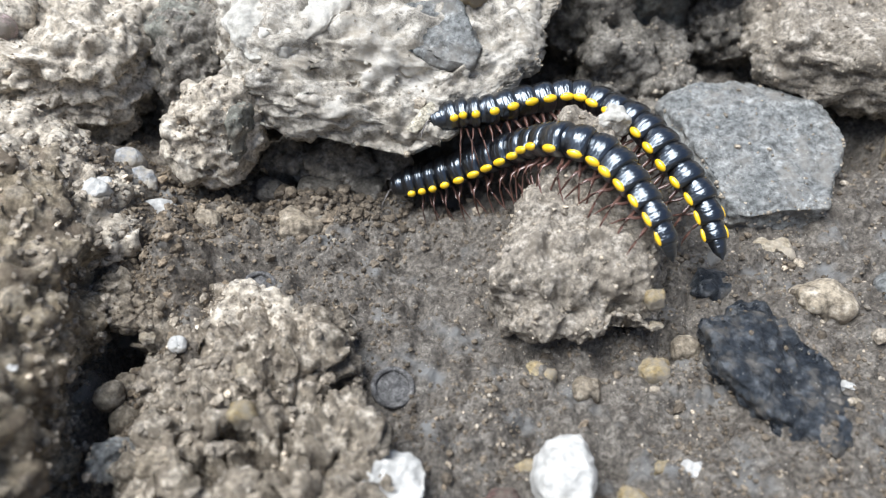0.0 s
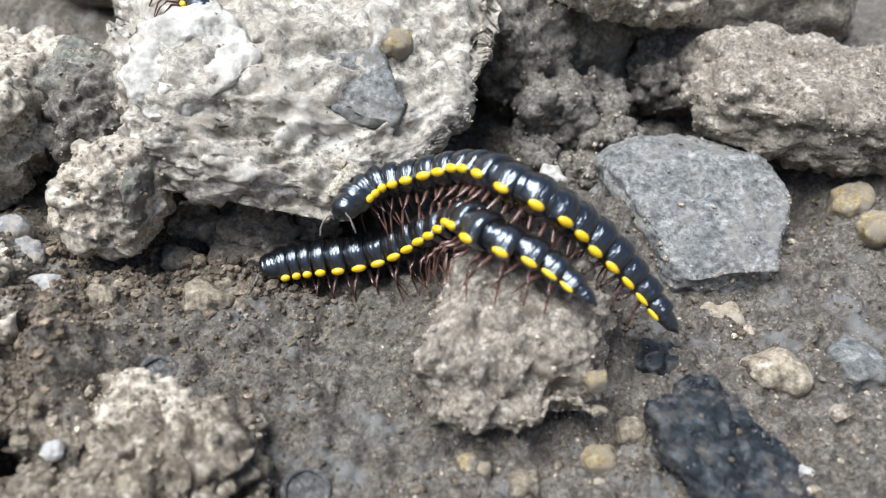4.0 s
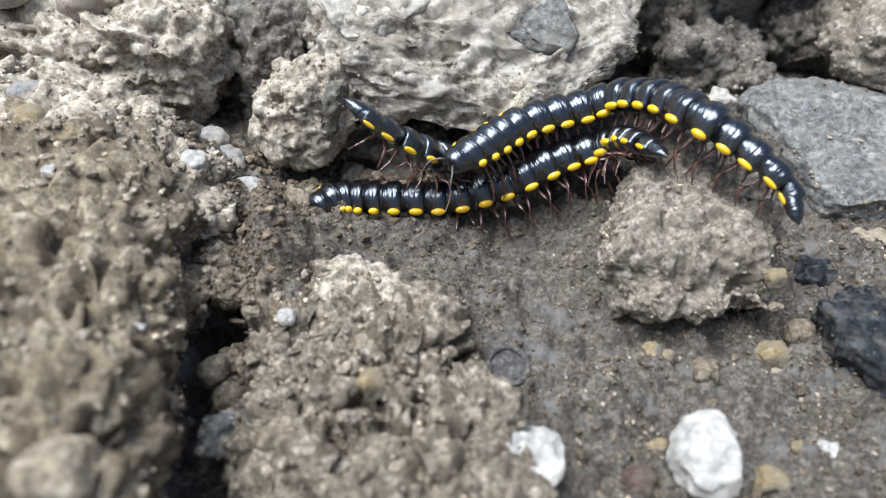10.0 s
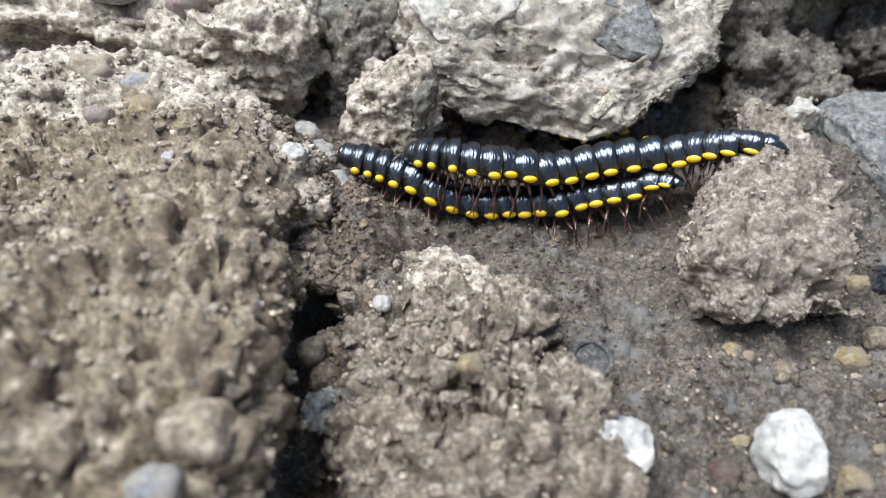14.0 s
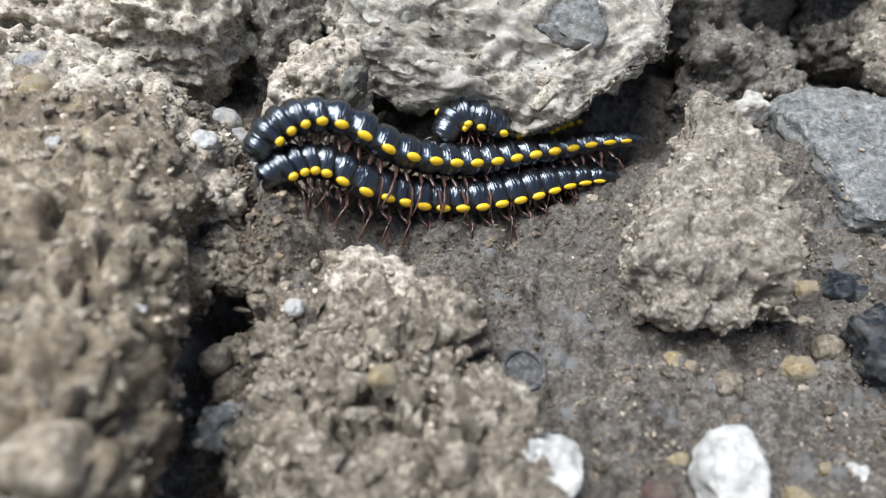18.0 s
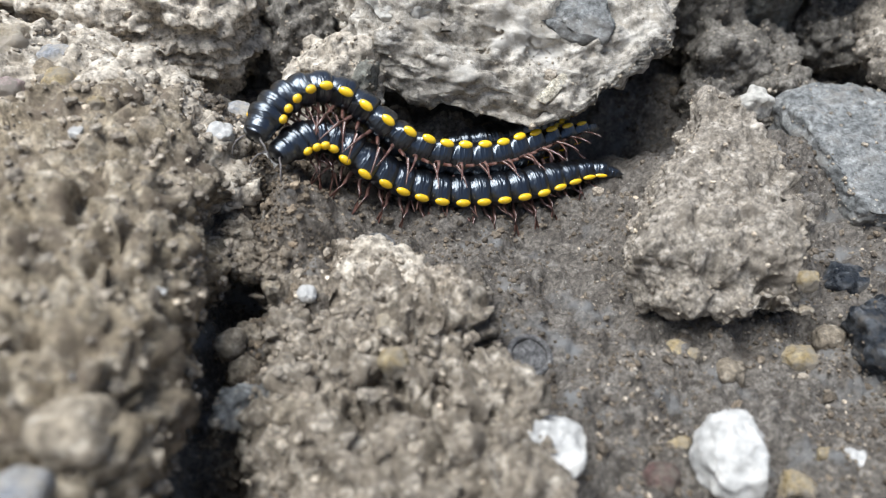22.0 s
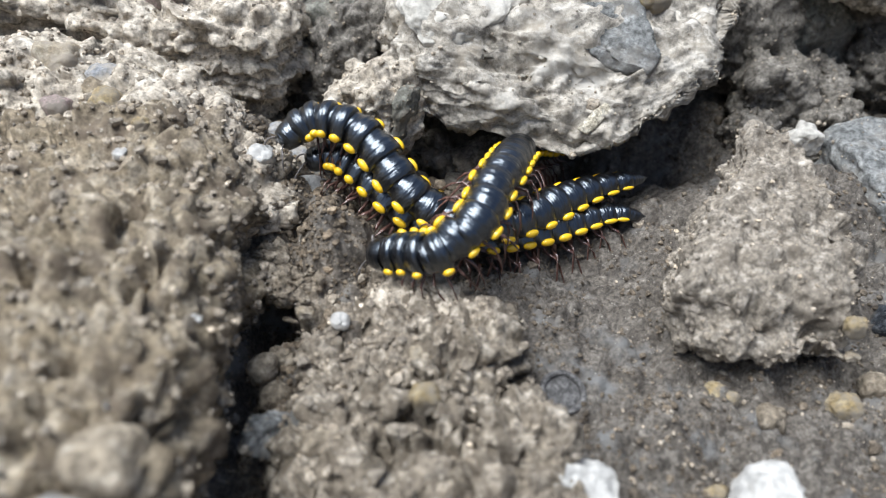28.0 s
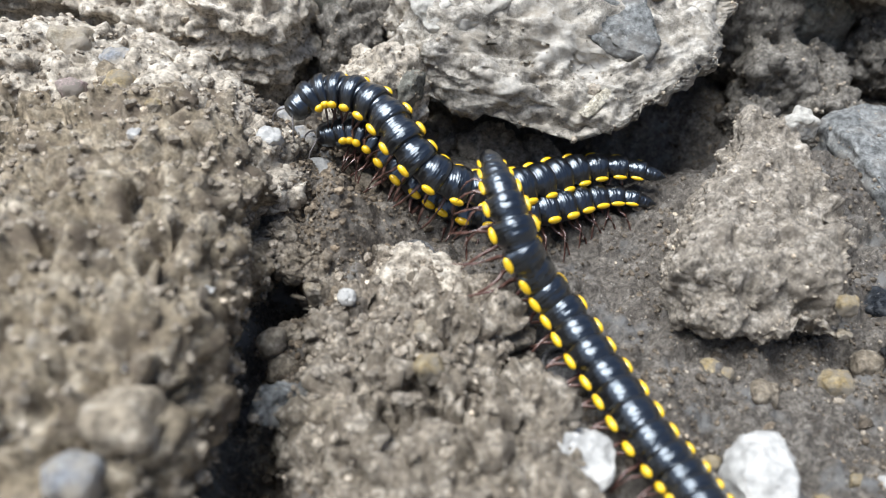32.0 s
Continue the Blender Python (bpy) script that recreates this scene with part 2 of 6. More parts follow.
SOIL = stone_material("damp_soil", (0.094, 0.0827, 0.0724), (0.165, 0.15, 0.134), (0.249, 0.231, 0.21), 260, specks=0.7, rough=(0.32, 0.85), stain=(0.183, 0.185, 0.186), drift=((1.14, 1.10, 1.04), -0.036, -0.024))
CRUMB = stone_material("soil_crumbs", (0.096, 0.0778, 0.0595), (0.182, 0.152, 0.12), (0.288, 0.25, 0.206), 260, specks=0.0, vary=0.32, island=True, bump=0.0001, drift=((1.08, 1.05, 1.00), -0.036, -0.024))
CLOD = stone_material("dry_soil", (0.2, 0.177, 0.148), (0.352, 0.319, 0.277), (0.563, 0.522, 0.469), 200, specks=0.6, dirt=(0.177, 0.154, 0.127))
TAN_CLOD = stone_material("tan_dry_soil", (0.260, 0.220, 0.168), (0.430, 0.378, 0.305), (0.660, 0.605, 0.525), 150, specks=0.6, dirt=(0.205, 0.168, 0.125), dirty=0.52)
DRY_CLOD = stone_material("brown_crusted_soil", (0.189, 0.153, 0.106), (0.322, 0.273, 0.204), (0.526, 0.470, 0.388), 150, specks=0.6, dirt=(0.135, 0.107, 0.0805), dirty=0.49)
LEDGE = stone_material("cream_crusted_soil", (0.37, 0.33, 0.275), (0.56, 0.51, 0.44), (0.74, 0.70, 0.63), 130, specks=0.5, dirt=(0.27, 0.225, 0.175), dirty=0.57)
FACET = stone_material("chalky_facet", (0.44, 0.43, 0.40), (0.53, 0.52, 0.49), (0.62, 0.61, 0.58), 90, specks=0.2, dirt=(0.40, 0.37, 0.325), dirty=0.52, grainy=0.5)
GREEN_ROCK = stone_material("greenish_grey_rock", (0.15, 0.152, 0.135), (0.235, 0.237, 0.212), (0.35, 0.35, 0.32), 140, specks=0.3, dirt=(0.20, 0.175, 0.145), dirty=0.5)
FLAKE = stone_material("straw_flake", (0.50, 0.46, 0.37), (0.66, 0.62, 0.52), (0.76, 0.73, 0.64), 400, specks=0.0)
# Dark tones lowered to paint shade into the gaps between the mound's lumps.
MOUND = stone_material("brown_grey_soil", (0.167, 0.142, 0.111), (0.31, 0.268, 0.219), (0.594, 0.54, 0.468), 200, specks=0.6, dirt=(0.124, 0.103, 0.0793))
BROWN_CLOD = stone_material("brown_dry_soil", (0.201, 0.17, 0.131), (0.345, 0.299, 0.239), (0.54, 0.485, 0.408), 170, specks=0.6, dirt=(0.124, 0.101, 0.0759))
# Paler than MOUND: the lit look of lump tops is partly in this colour.
LUMP = stone_material("soil_lump", (0.265, 0.230, 0.188), (0.430, 0.384, 0.325), (0.650, 0.600, 0.530), 320, specks=0.4, vary=0.58)
DARK_LUMP = stone_material("damp_soil_lump", (0.143, 0.118, 0.0918), (0.26, 0.22, 0.177), (0.403, 0.353, 0.293), 320, specks=0.4, vary=0.4)
SEED = stone_material("grey_seed_case", (0.09, 0.09, 0.094), (0.16, 0.16, 0.166), (0.25, 0.25, 0.255), 400, specks=0.0, rough=(0.35, 0.6))
CLOD_GRAINS = stone_material("dry_soil_grains", (0.240, 0.208, 0.172), (0.370, 0.330, 0.280), (0.560, 0.515, 0.455), 300, specks=0.0, vary=0.4, island=True, bump=0.0001)
# Darker copy of dry_soil: the hollow's shade is put into the base colour.
DARK_CLOD = stone_material("shade_toned_soil", (0.122, 0.112, 0.098), (0.206, 0.193, 0.175), (0.318, 0.301, 0.277), 200, specks=0.4)
GREY_ROCK = stone_material("weathered_grey_rock", (0.30, 0.278, 0.245), (0.475, 0.450, 0.408), (0.640, 0.618, 0.578), 130, specks=0.5, dirty=0.50, dirt=(0.325, 0.290, 0.242), stain=(0.545, 0.525, 0.49))
SLATE = stone_material("blue_grey_slab", (0.149, 0.159, 0.164), (0.234, 0.245, 0.252), (0.348, 0.36, 0.364), 160, specks=0.5, dirt=(0.197, 0.188, 0.174))
DARK_STONE = stone_material("dark_wet_stone", (0.012, 0.016, 0.023), (0.030, 0.038, 0.050), (0.12, 0.132, 0.150), 220, specks=0.5, dirt=(0.130, 0.118, 0.104), dirty=0.52, rough=(0.22, 0.6))
WHITE_STONE = stone_material("white_pebble", (0.42, 0.42, 0.415), (0.60, 0.60, 0.59), (0.76, 0.76, 0.75), 110, specks=0.2, dirt=(0.47, 0.445, 0.41), dirty=0.54, grainy=0.4)
YELLOW_STONE = stone_material("ochre_pebble", (0.30, 0.23, 0.12), (0.46, 0.37, 0.21), (0.62, 0.53, 0.34), 300, specks=0.2, dirt=(0.26, 0.23, 0.19), dirty=0.40, grainy=0.7)
TAN_STONE = stone_material("tan_pebble", (0.32, 0.27, 0.20), (0.50, 0.44, 0.34), (0.64, 0.59, 0.48), 300, specks=0.2, dirt=(0.36, 0.32, 0.27), dirty=0.42, grainy=0.7)
BLUE_STONE = stone_material("blue_grey_pebble", (0.24, 0.255, 0.285), (0.37, 0.39, 0.42), (0.50, 0.52, 0.55), 300, specks=0.2, dirt=(0.40, 0.365, 0.315), dirty=0.42, grainy=0.7)
RED_STONE = stone_material("dull_red_pebble", (0.10, 0.06, 0.055), (0.17, 0.105, 0.095), (0.28, 0.20, 0.18), 300, specks=0.2, dirt=(0.15, 0.13, 0.11), dirty=0.40)
PINK_STONE = stone_material("dull_pink_pebble", (0.36, 0.27, 0.27), (0.5, 0.39, 0.385), (0.62, 0.53, 0.52), 300, specks=0.2, dirt=(0.27, 0.24, 0.21), dirty=0.40)
# The shell is plain black; its blue specular tint stands in for reflected sky.
BLACK = shell_material("black_shell", (0.003, 0.003, 0.004), 0.30, (0.006, 0.005, 0.005), 1.0, 0.00017, 430, 0.16, 1.62, 0.72, (0.60, 0.80, 1.0))
YELLOW = shell_material("yellow_spot", (0.85, 0.50, 0.010), 0.32, (0.89, 0.60, 0.025), 0.7)
ANTENNA_SKIN = shell_material("grey_antenna", (0.10, 0.09, 0.085), 0.45, (0.24, 0.22, 0.21), 0.1)
LEG = shell_material("red_brown_leg", (0.080, 0.034, 0.026), 0.30, (0.17, 0.094, 0.074), 0.6)


# ---- ground ----
def dip(x, y, cx, cy, rx, ry, depth):
    return depth * np.exp(-(((x - cx) / rx) ** 2 + ((y - cy) / ry) ** 2))


def ground_height(x, y, detail=True):
    x, y = np.asarray(x, float), np.asarray(y, float)
    flat = np.stack((x, y, np.zeros_like(x)), -1)
    r = np.hypot(x, y - 0.08)
    z = -0.0145 + 0.0012 * fractal(flat / 0.03 + 3, 2, 3)
    z += dip(x, y, -0.012, 0.121, 0.022, 0.010, -0.009) + dip(x, y, 0.017, 0.107, 0.010, 0.007, 0.0030)
    z += dip(x, y, -0.020, 0.132, 0.017, 0.012, -0.030) + dip(x, y, 0.016, 0.127, 0.009, 0.007, -0.014)
    z += dip(x, y, -0.0475, 0.055, 0.005, 0.014, -0.003) + dip(x, y, -0.0510, 0.058, 0.0024, 0.014, -0.007) + dip(x, y, -0.0445, 0.0425, 0.005, 0.005, -0.014) + dip(x, y, 0.0800, 0.1190, 0.0060, 0.0065, -0.015)
    z += dip(x, y, -0.046, 0.090, 0.011, 0.010, 0.0030) + dip(x, y, -0.043, 0.077, 0.008, 0.012, 0.0055) + dip(x, y, -0.0480, 0.0705, 0.0055, 0.0035, -0.014)
    z += dip(x, y, 0.024, 0.093, 0.011, 0.012, 0.0070) + dip(x, y, 0.041, 0.112, 0.007, 0.010, 0.0060)
    z += dip(x, y, -0.061, 0.100, 0.010, 0.016, 0.012) + dip(x, y, 0.085, 0.115, 0.02, 0.02, 0.004)
    z += np.clip(r - 0.09, 0, 0.05) * 0.2 + np.clip(r - 0.12, 0, 0.1) * np.clip((0.7 - r) / 0.4, 0, 1) * 0.09 * fractal(flat / 0.2 + 9, 3, 8)
    # Unseen bank all round, added to keep low sky out of reflections and crevices.
    rim = np.clip((r - 0.24) / 0.45, 0, 1)
    z += 0.34 * rim * rim * (3 - 2 * rim)
    if detail:
        near = np.clip((0.3 - r) / 0.2, 0, 1)
        for cx, cy in ((-0.0075, 0.0622), (-0.031, 0.083)):
            near = near - near * dip(x, y, cx, cy, 0.0042, 0.0042, 0.92)
        z += near * dip(x, y, -0.046, 0.086, 0.011, 0.013, 1.0) * (0.0034 * lumps(flat / 0.0070 + 8, 35) + 0.0016 * lumps(flat / 0.0029 + 6, 36))
        z += near * (0.0015 * fractal(flat / 0.007 + 5, 4, 12) + 0.0019 * lumps(flat / 0.0036 + 4, 33) + 0.0007 * lumps(flat / 0.0014 + 2, 30) + 0.0002 * fractal(flat / 0.0007, 2, 41))
    return z


def spaced(lo, hi, step, out):
    mid = list(np.arange(lo, hi, step))
    a, b, s = [], [], step
    while s < out:
        s *= 1.32
        a.append((a[-1] if a else lo) - s)
        b.append((b[-1] if b else mid[-1]) + s)
    return np.array(a[::-1] + mid + b)


gx, gy = spaced(-0.105, 0.105, 0.00042, 60), spaced(0.015, 0.155, 0.00042, 60)
X, Y = np.meshgrid(gx, gy)
Z = ground_height(X.ravel(), Y.ravel())
rows_n, cols_n = X.shape
corner = (np.arange(rows_n - 1)[:, None] * cols_n + np.arange(cols_n - 1)[None]).ravel()
quads = np.stack((corner, corner + 1, corner + cols_n + 1, corner + cols_n), 1)
ground = tagged(new("ground", array_mesh("ground", np.stack((X.ravel(), Y.ravel(), Z), 1), quads, SOIL)), "damp grey-brown crumbly soil with fine grit", "soil", kind="structure")

def scatter(name, label, seed, count, low, high, mean, spread, mat, near=None, clumped=True):
    """Loose grains on the ground, inside a rectangle or round a spot (x, y, rx, ry)."""
    rng = np.random.default_rng(seed)
    if near:
        px, py = rng.normal(near[0], near[2], count), rng.normal(near[1], near[3], count)
    else:
        px, py = rng.uniform(low[0], high[0], count), rng.uniform(low[1], high[1], count)
    sizes = np.clip(rng.lognormal(mean, spread, count), 0.00007, 0.0016)
    if clumped:
        keep = fractal(np.stack((px, py, 0 * px), 1) / 0.012 + 1, 2, 77) + rng.normal(0, 0.5, count) > -0.15
        px, py, sizes = px[keep], py[keep], sizes[keep]
    pts = np.stack((px, py, ground_height(px, py) + sizes * 0.3), 1)
    return tagged(new(name, array_mesh(name, *grain_cloud(pts, sizes, seed), mat, False)), label, "soil crumbs", kind="stuff")


scatter("soil_crumbs", "loose dark soil crumbs and grit on the ground", 5, 34000, (-0.1, 0.02), (0.1, 0.15), -8.5, 0.55, CRUMB)
scatter("soil_crumbs", "heap of brown soil crumbs before a hollow", 6, 2600, 0, 0, -8.6, 0.6, CRUMB, (-0.049, 0.088, 0.008, 0.013), False)
scatter("soil_crumbs", "brown crumbs fallen into a crack", 7, 1200, 0, 0, -8.3, 0.6, CRUMB, (-0.046, 0.060, 0.004, 0.016), False)
scatter("soil_crumbs", "grey crumbs at the mouth of the hollow", 8, 1600, 0, 0, -7.9, 0.55, CRUMB, (-0.022, 0.104, 0.010, 0.005), False)
scatter("soil_crumbs", "pale grit on damp soil", 9, 2500, (0.0, 0.035), (0.09, 0.105), -8.6, 0.55, CLOD_GRAINS)


# ---- clods and stones ----
def clod(name, at, radii, seed, mat, label, category="clod", grains=0, grain_mat=None, group="", grain_size=-8.5, hollows=(), **shape):
    """hollows: (x, y, radius, depth) of holes in its top."""
    co, faces = rock_shape(radii, seed, **shape)
    for x, y, r, deep in hollows:
        away = np.hypot(co[:, 0] + at[0] - x, co[:, 1] + at[1] - y) * (1 + 0.35 * smooth_noise(co / 0.0015, seed))
        co[:, 2] -= deep * np.exp(-(away / r) ** 4) * (co[:, 2] > -0.2 * radii[2])
    ob = tagged(new(name, array_mesh(name, co, faces, mat)), label, category, group)
    ob.location = at
    if grains:
        r = np.random.default_rng(seed)
        pick = r.integers(0, len(co), grains)
        size = np.clip(r.lognormal(grain_size, 0.5, grains), 0.00008, 0.0011)
        tagged(part("grit", array_mesh("grit", *grain_cloud(co[pick], size, seed), grain_mat or CLOD_GRAINS, False), ob, "loose grains stuck to the clod"), kind="stuff")
    return ob


def pebble(at, radii, seed, mat, label, group="", level=4, sink=0.25, **shape):
    """A small stone that sits a little way in the soil at (x, y), or at a given height."""
    x, y = at[0], at[1]
    z = at[2] if len(at) > 2 else float(ground_height([x], [y], False)[0]) + radii[2] * (1 - 2 * sink)
    co, faces = rock_shape(radii, seed, level=level, fine=0.00006, **shape)
    ob = tagged(new("pebble", array_mesh("pebble", co, faces, mat)), label, "pebble", group)
    ob.location = (x, y, z)
    return ob


boulder = clod("boulder", (-0.0190, 0.1480, 0.0040), (0.0500, 0.0460, 0.0130), 3, GREY_ROCK, "large pale grey weathered rock overhanging a dark hollow", "rock", level=7, box=4.0, coarse=0.20, wave=1.1, crumb=0.0004, crumb_size=0.006, fine=0.0003, layers=0.0007, ragged=0.0017, pits=0.0010, pit_size=0.007, grains=2500, grain_size=-8.7,
               cuts=((-0.18, 0, -1, 0.0036), (0.45, 0, -1, 0.0102), (0.62, -0.79, 0.20, 0.0450), (-0.16, -0.97, 0.20, 0.0385), (1, -0.1, -0.5, 0.0330), (-0.97, -0.25, 0.1, 0.0265), (0.1, -0.66, 0.75, 0.0275), (0.7, -0.4, 0.6, 0.0390), (-0.5, -0.5, 0.7, 0.0290), (0, 0.05, 1, 0.0150)))
lump = clod("round_clod", (-0.0420, 0.1105, -0.0010), (0.0085, 0.0080, 0.0095), 8, LEDGE, "rounded lump of dry grey soil beside the hollow", grains=900, level=6, box=2.6, coarse=0.25, chips=5, ragged=0.0009, crumb=0.0005, crumb_size=0.003, pits=0.0010)
block = clod("soil_block", (0.0220, 0.0880, -0.0065), (0.0139, 0.0235, 0.0125), 21, CLOD, "lumpy pale clod with an undercut lower edge", grains=1800, grain_size=-8.5, level=7, box=3.0, coarse=0.24, chips=7, ragged=0.0013, crumb=0.0008, crumb_size=0.0062, pits=0.0032, pit_size=0.0090,
             cuts=((0, -0.04, 1, 0.0082), (0.35, -0.45, 0.82, 0.0130), (-0.95, 0.30, 0.2, 0.0088), (0.90, 0.40, 0.15, 0.0112), (-0.6, 0.8, 0, 0.0165), (0.55, 0.8, 0, 0.0175), (0.1, -0.75, -0.66, 0.0135)), turn=(13, 0, -6))
clod("stone_slab", (0.0610, 0.1130, -0.0098), (0.0165, 0.0175, 0.0080), 31, SLATE, "flat blue-grey stone slab tilted in the soil", "stone", level=6, box=4.0, coarse=0.10, fine=0.00022, ragged=0.0006, cuts=((0.0, -0.25, 1, 0.0055), (-1, -0.2, 0.1, 0.0135), (0.8, -0.5, 0.1, 0.0140), (0.8, 0.7, 0, 0.0150)), turn=(2, -4, 6), layers=0.0003, grains=500)
clod("dark_stone", (0.0497, 0.0642, -0.0145), (0.0092, 0.0126, 0.0072), 41, DARK_STONE, "dark blue-black angular stone half sunk in damp soil", "stone", level=6, box=3.0, coarse=0.24, chips=8, ragged=0.0011, cuts=((0.1, -0.2, 1, 0.0050), (-1, -0.4, 0.3, 0.0090), (0.6, 0.7, 0.2, 0.0130)), turn=(0, 0, 26), fine=0.0002, grains=250, grain_mat=CRUMB)
mound = clod("granular_clod", (-0.0280, 0.0548, -0.0150), (0.0128, 0.0275, 0.0100), 51, MOUND, "crumbly mound of pale soil granules", grains=2600, grain_size=-7.9, level=7, box=2.5, coarse=0.30, wave=0.9, chips=4, crumb=0.0028, crumb_size=0.0036, ragged=0.0008, pits=0.0042, pit_size=0.0046, cuts=((-0.1, 0.25, 1, 0.0088),), turn=(0, 0, 22), hollows=((-0.0233, 0.0590, 0.0021, 0.0042), (-0.0218, 0.0455, 0.0020, 0.0055), (-0.0283, 0.0632, 0.0011, 0.0035), (-0.0300, 0.0560, 0.0012, 0.0035), (-0.0255, 0.0540, 0.0010, 0.0035), (-0.0325, 0.0470, 0.0012, 0.0045), (-0.0285, 0.0440, 0.0013, 0.0040), (-0.0205, 0.0640, 0.0010, 0.0030)))
near = clod("near_clod", (-0.0818, 0.0520, -0.0085), (0.0300, 0.0530, 0.0155), 61, DRY_CLOD, "big dry brown clod with a steep crumbling side", grains=9000, grain_size=-7.7, level=7, box=3.6, coarse=0.16, wave=1.0, crumb=0.0021, crumb_size=0.0032, ragged=0.0016, pits=0.0036, pit_size=0.0040, turn=(0, 0, 10), hollows=((-0.0740, 0.0490, 0.0024, 0.0050), (-0.0700, 0.0510, 0.0020, 0.0045), (-0.0610, 0.0415, 0.0016, 0.0040), (-0.0640, 0.0660, 0.0018, 0.0045), (-0.0760, 0.0640, 0.0022, 0.0045), (-0.0590, 0.0560, 0.0013, 0.0035)))
shoulder = clod("crumbly_clod", (-0.0625, 0.0905, -0.0100), (0.0120, 0.0125, 0.0105), 65, LEDGE, "crumbling pale clod leaning on a bigger one", grains=2200, grain_size=-7.8, level=6, box=2.6, coarse=0.24, chips=4, crumb=0.0013, crumb_size=0.0038, ragged=0.0018, pits=0.0020)
pebbly = clod("pebbly_clod", (-0.0880, 0.1010, -0.0030), (0.0270, 0.0105, 0.0108), 67, LEDGE, "pale crusted clod full of small stones", grains=2500, grain_size=-8.0, level=7, box=2.8, coarse=0.22, chips=3, crumb=0.0009, crumb_size=0.004, ragged=0.0010, pits=0.0016, turn=(0, 4, -6))
ledge = clod("layered_clod", (-0.0790, 0.1300, -0.0005), (0.0200, 0.0190, 0.0125), 71, LEDGE, "layered brown clod with a ragged broken edge", grains=3000, level=7, box=3.2, coarse=0.22, chips=5, crumb=0.0009, crumb_size=0.003, layers=0.0034, ragged=0.0011, pits=0.0016, turn=(0, 8, -10))
clod("upper_clod", (-0.1140, 0.1380, 0.0080), (0.0340, 0.0220, 0.0100), 75, LEDGE, "dry brown clod lying behind another", grains=1800, level=6, box=3.2, coarse=0.22, chips=5, crumb=0.0009, crumb_size=0.003, layers=0.0028, ragged=0.0016, pits=0.0020, turn=(0, 6, -14))
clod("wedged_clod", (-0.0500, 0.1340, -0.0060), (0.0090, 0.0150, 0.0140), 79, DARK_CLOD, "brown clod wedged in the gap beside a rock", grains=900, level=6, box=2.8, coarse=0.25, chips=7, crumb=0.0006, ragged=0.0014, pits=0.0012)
clod("leaning_stone", (-0.0535, 0.1370, 0.0030), (0.0070, 0.0080, 0.0090), 80, GREEN_ROCK, "flat greenish-grey stone leaning in a gap", "stone", grains=200, level=5, box=3.6, coarse=0.16, chips=6, ragged=0.0005, turn=(14, 22, -16))
clod("shaded_rock", (0.0450, 0.1590, -0.0015), (0.0130, 0.0070, 0.0120), 81, GREEN_ROCK, "greenish-grey rock face in the shade of clods", "rock", grains=300, level=6, box=3.2, coarse=0.18, chips=7, ragged=0.0008, pits=0.0008)
clod("overhanging_clod", (0.0510, 0.1590, 0.0165), (0.0175, 0.0130, 0.0068), 82, LEDGE, "pale clod overhanging a shaded rock", grains=900, level=6, box=3.0, coarse=0.24, chips=6, crumb=0.0007, ragged=0.0014, pits=0.0012)
clod("corner_clod", (0.0935, 0.1315, 0.0005), (0.0300, 0.0165, 0.0110), 85, CLOD, "brown clod resting above a gap beside a slab", grains=1800, level=6, box=3.0, coarse=0.24, chips=6, crumb=0.0007, ragged=0.0012, pits=0.001, turn=(0, 4, -14))
# These lumps carry part of the hollow's shade in their darker colour.
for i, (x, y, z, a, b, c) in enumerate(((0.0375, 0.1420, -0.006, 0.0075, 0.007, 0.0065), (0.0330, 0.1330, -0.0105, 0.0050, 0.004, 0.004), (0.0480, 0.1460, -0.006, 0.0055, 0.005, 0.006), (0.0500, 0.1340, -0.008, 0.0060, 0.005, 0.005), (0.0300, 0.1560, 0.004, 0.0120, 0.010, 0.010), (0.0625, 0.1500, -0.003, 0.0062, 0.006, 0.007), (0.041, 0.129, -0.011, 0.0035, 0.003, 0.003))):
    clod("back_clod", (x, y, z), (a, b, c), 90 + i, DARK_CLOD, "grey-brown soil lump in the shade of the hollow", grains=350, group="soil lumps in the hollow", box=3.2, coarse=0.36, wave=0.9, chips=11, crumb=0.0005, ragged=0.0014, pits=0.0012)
for i, (x, y, z, a, b, c) in enumerate(((-0.0320, 0.1180, -0.0150, 0.0052, 0.0045, 0.0046), (-0.0200, 0.1165, -0.0155, 0.0060, 0.0050, 0.0052), (-0.0110, 0.1190, -0.0175, 0.0045, 0.0042, 0.0040))):
    clod("hollow_clod", (x, y, z), (a, b, c), 110 + i, CLOD, "grey soil lump on the floor of the hollow", grains=300, group="soil lumps in the hollow", box=2.8, coarse=0.30, wave=0.9, chips=9, crumb=0.0005, ragged=0.0011, pits=0.0010)
clod("dark_chip", (-0.0358, 0.1052, 0.0020), (0.0012, 0.0026, 0.0062), 119, GREEN_ROCK, "thin dark stone chip stuck to a round clod", "stone", grains=80, level=5, box=3.6, coarse=0.14, chips=5, ragged=0.0005, turn=(-12, 6, -22))
clod("stone_chip", (-0.0452, 0.0500, -0.0130), (0.0034, 0.0026, 0.0009), 141, SLATE, "thin blue-grey stone chip tilted in a crack", "stone", grains=120, group="stone chips in the crack", level=5, box=3.6, coarse=0.2, chips=8, ragged=0.0005, turn=(34, 24, 20))
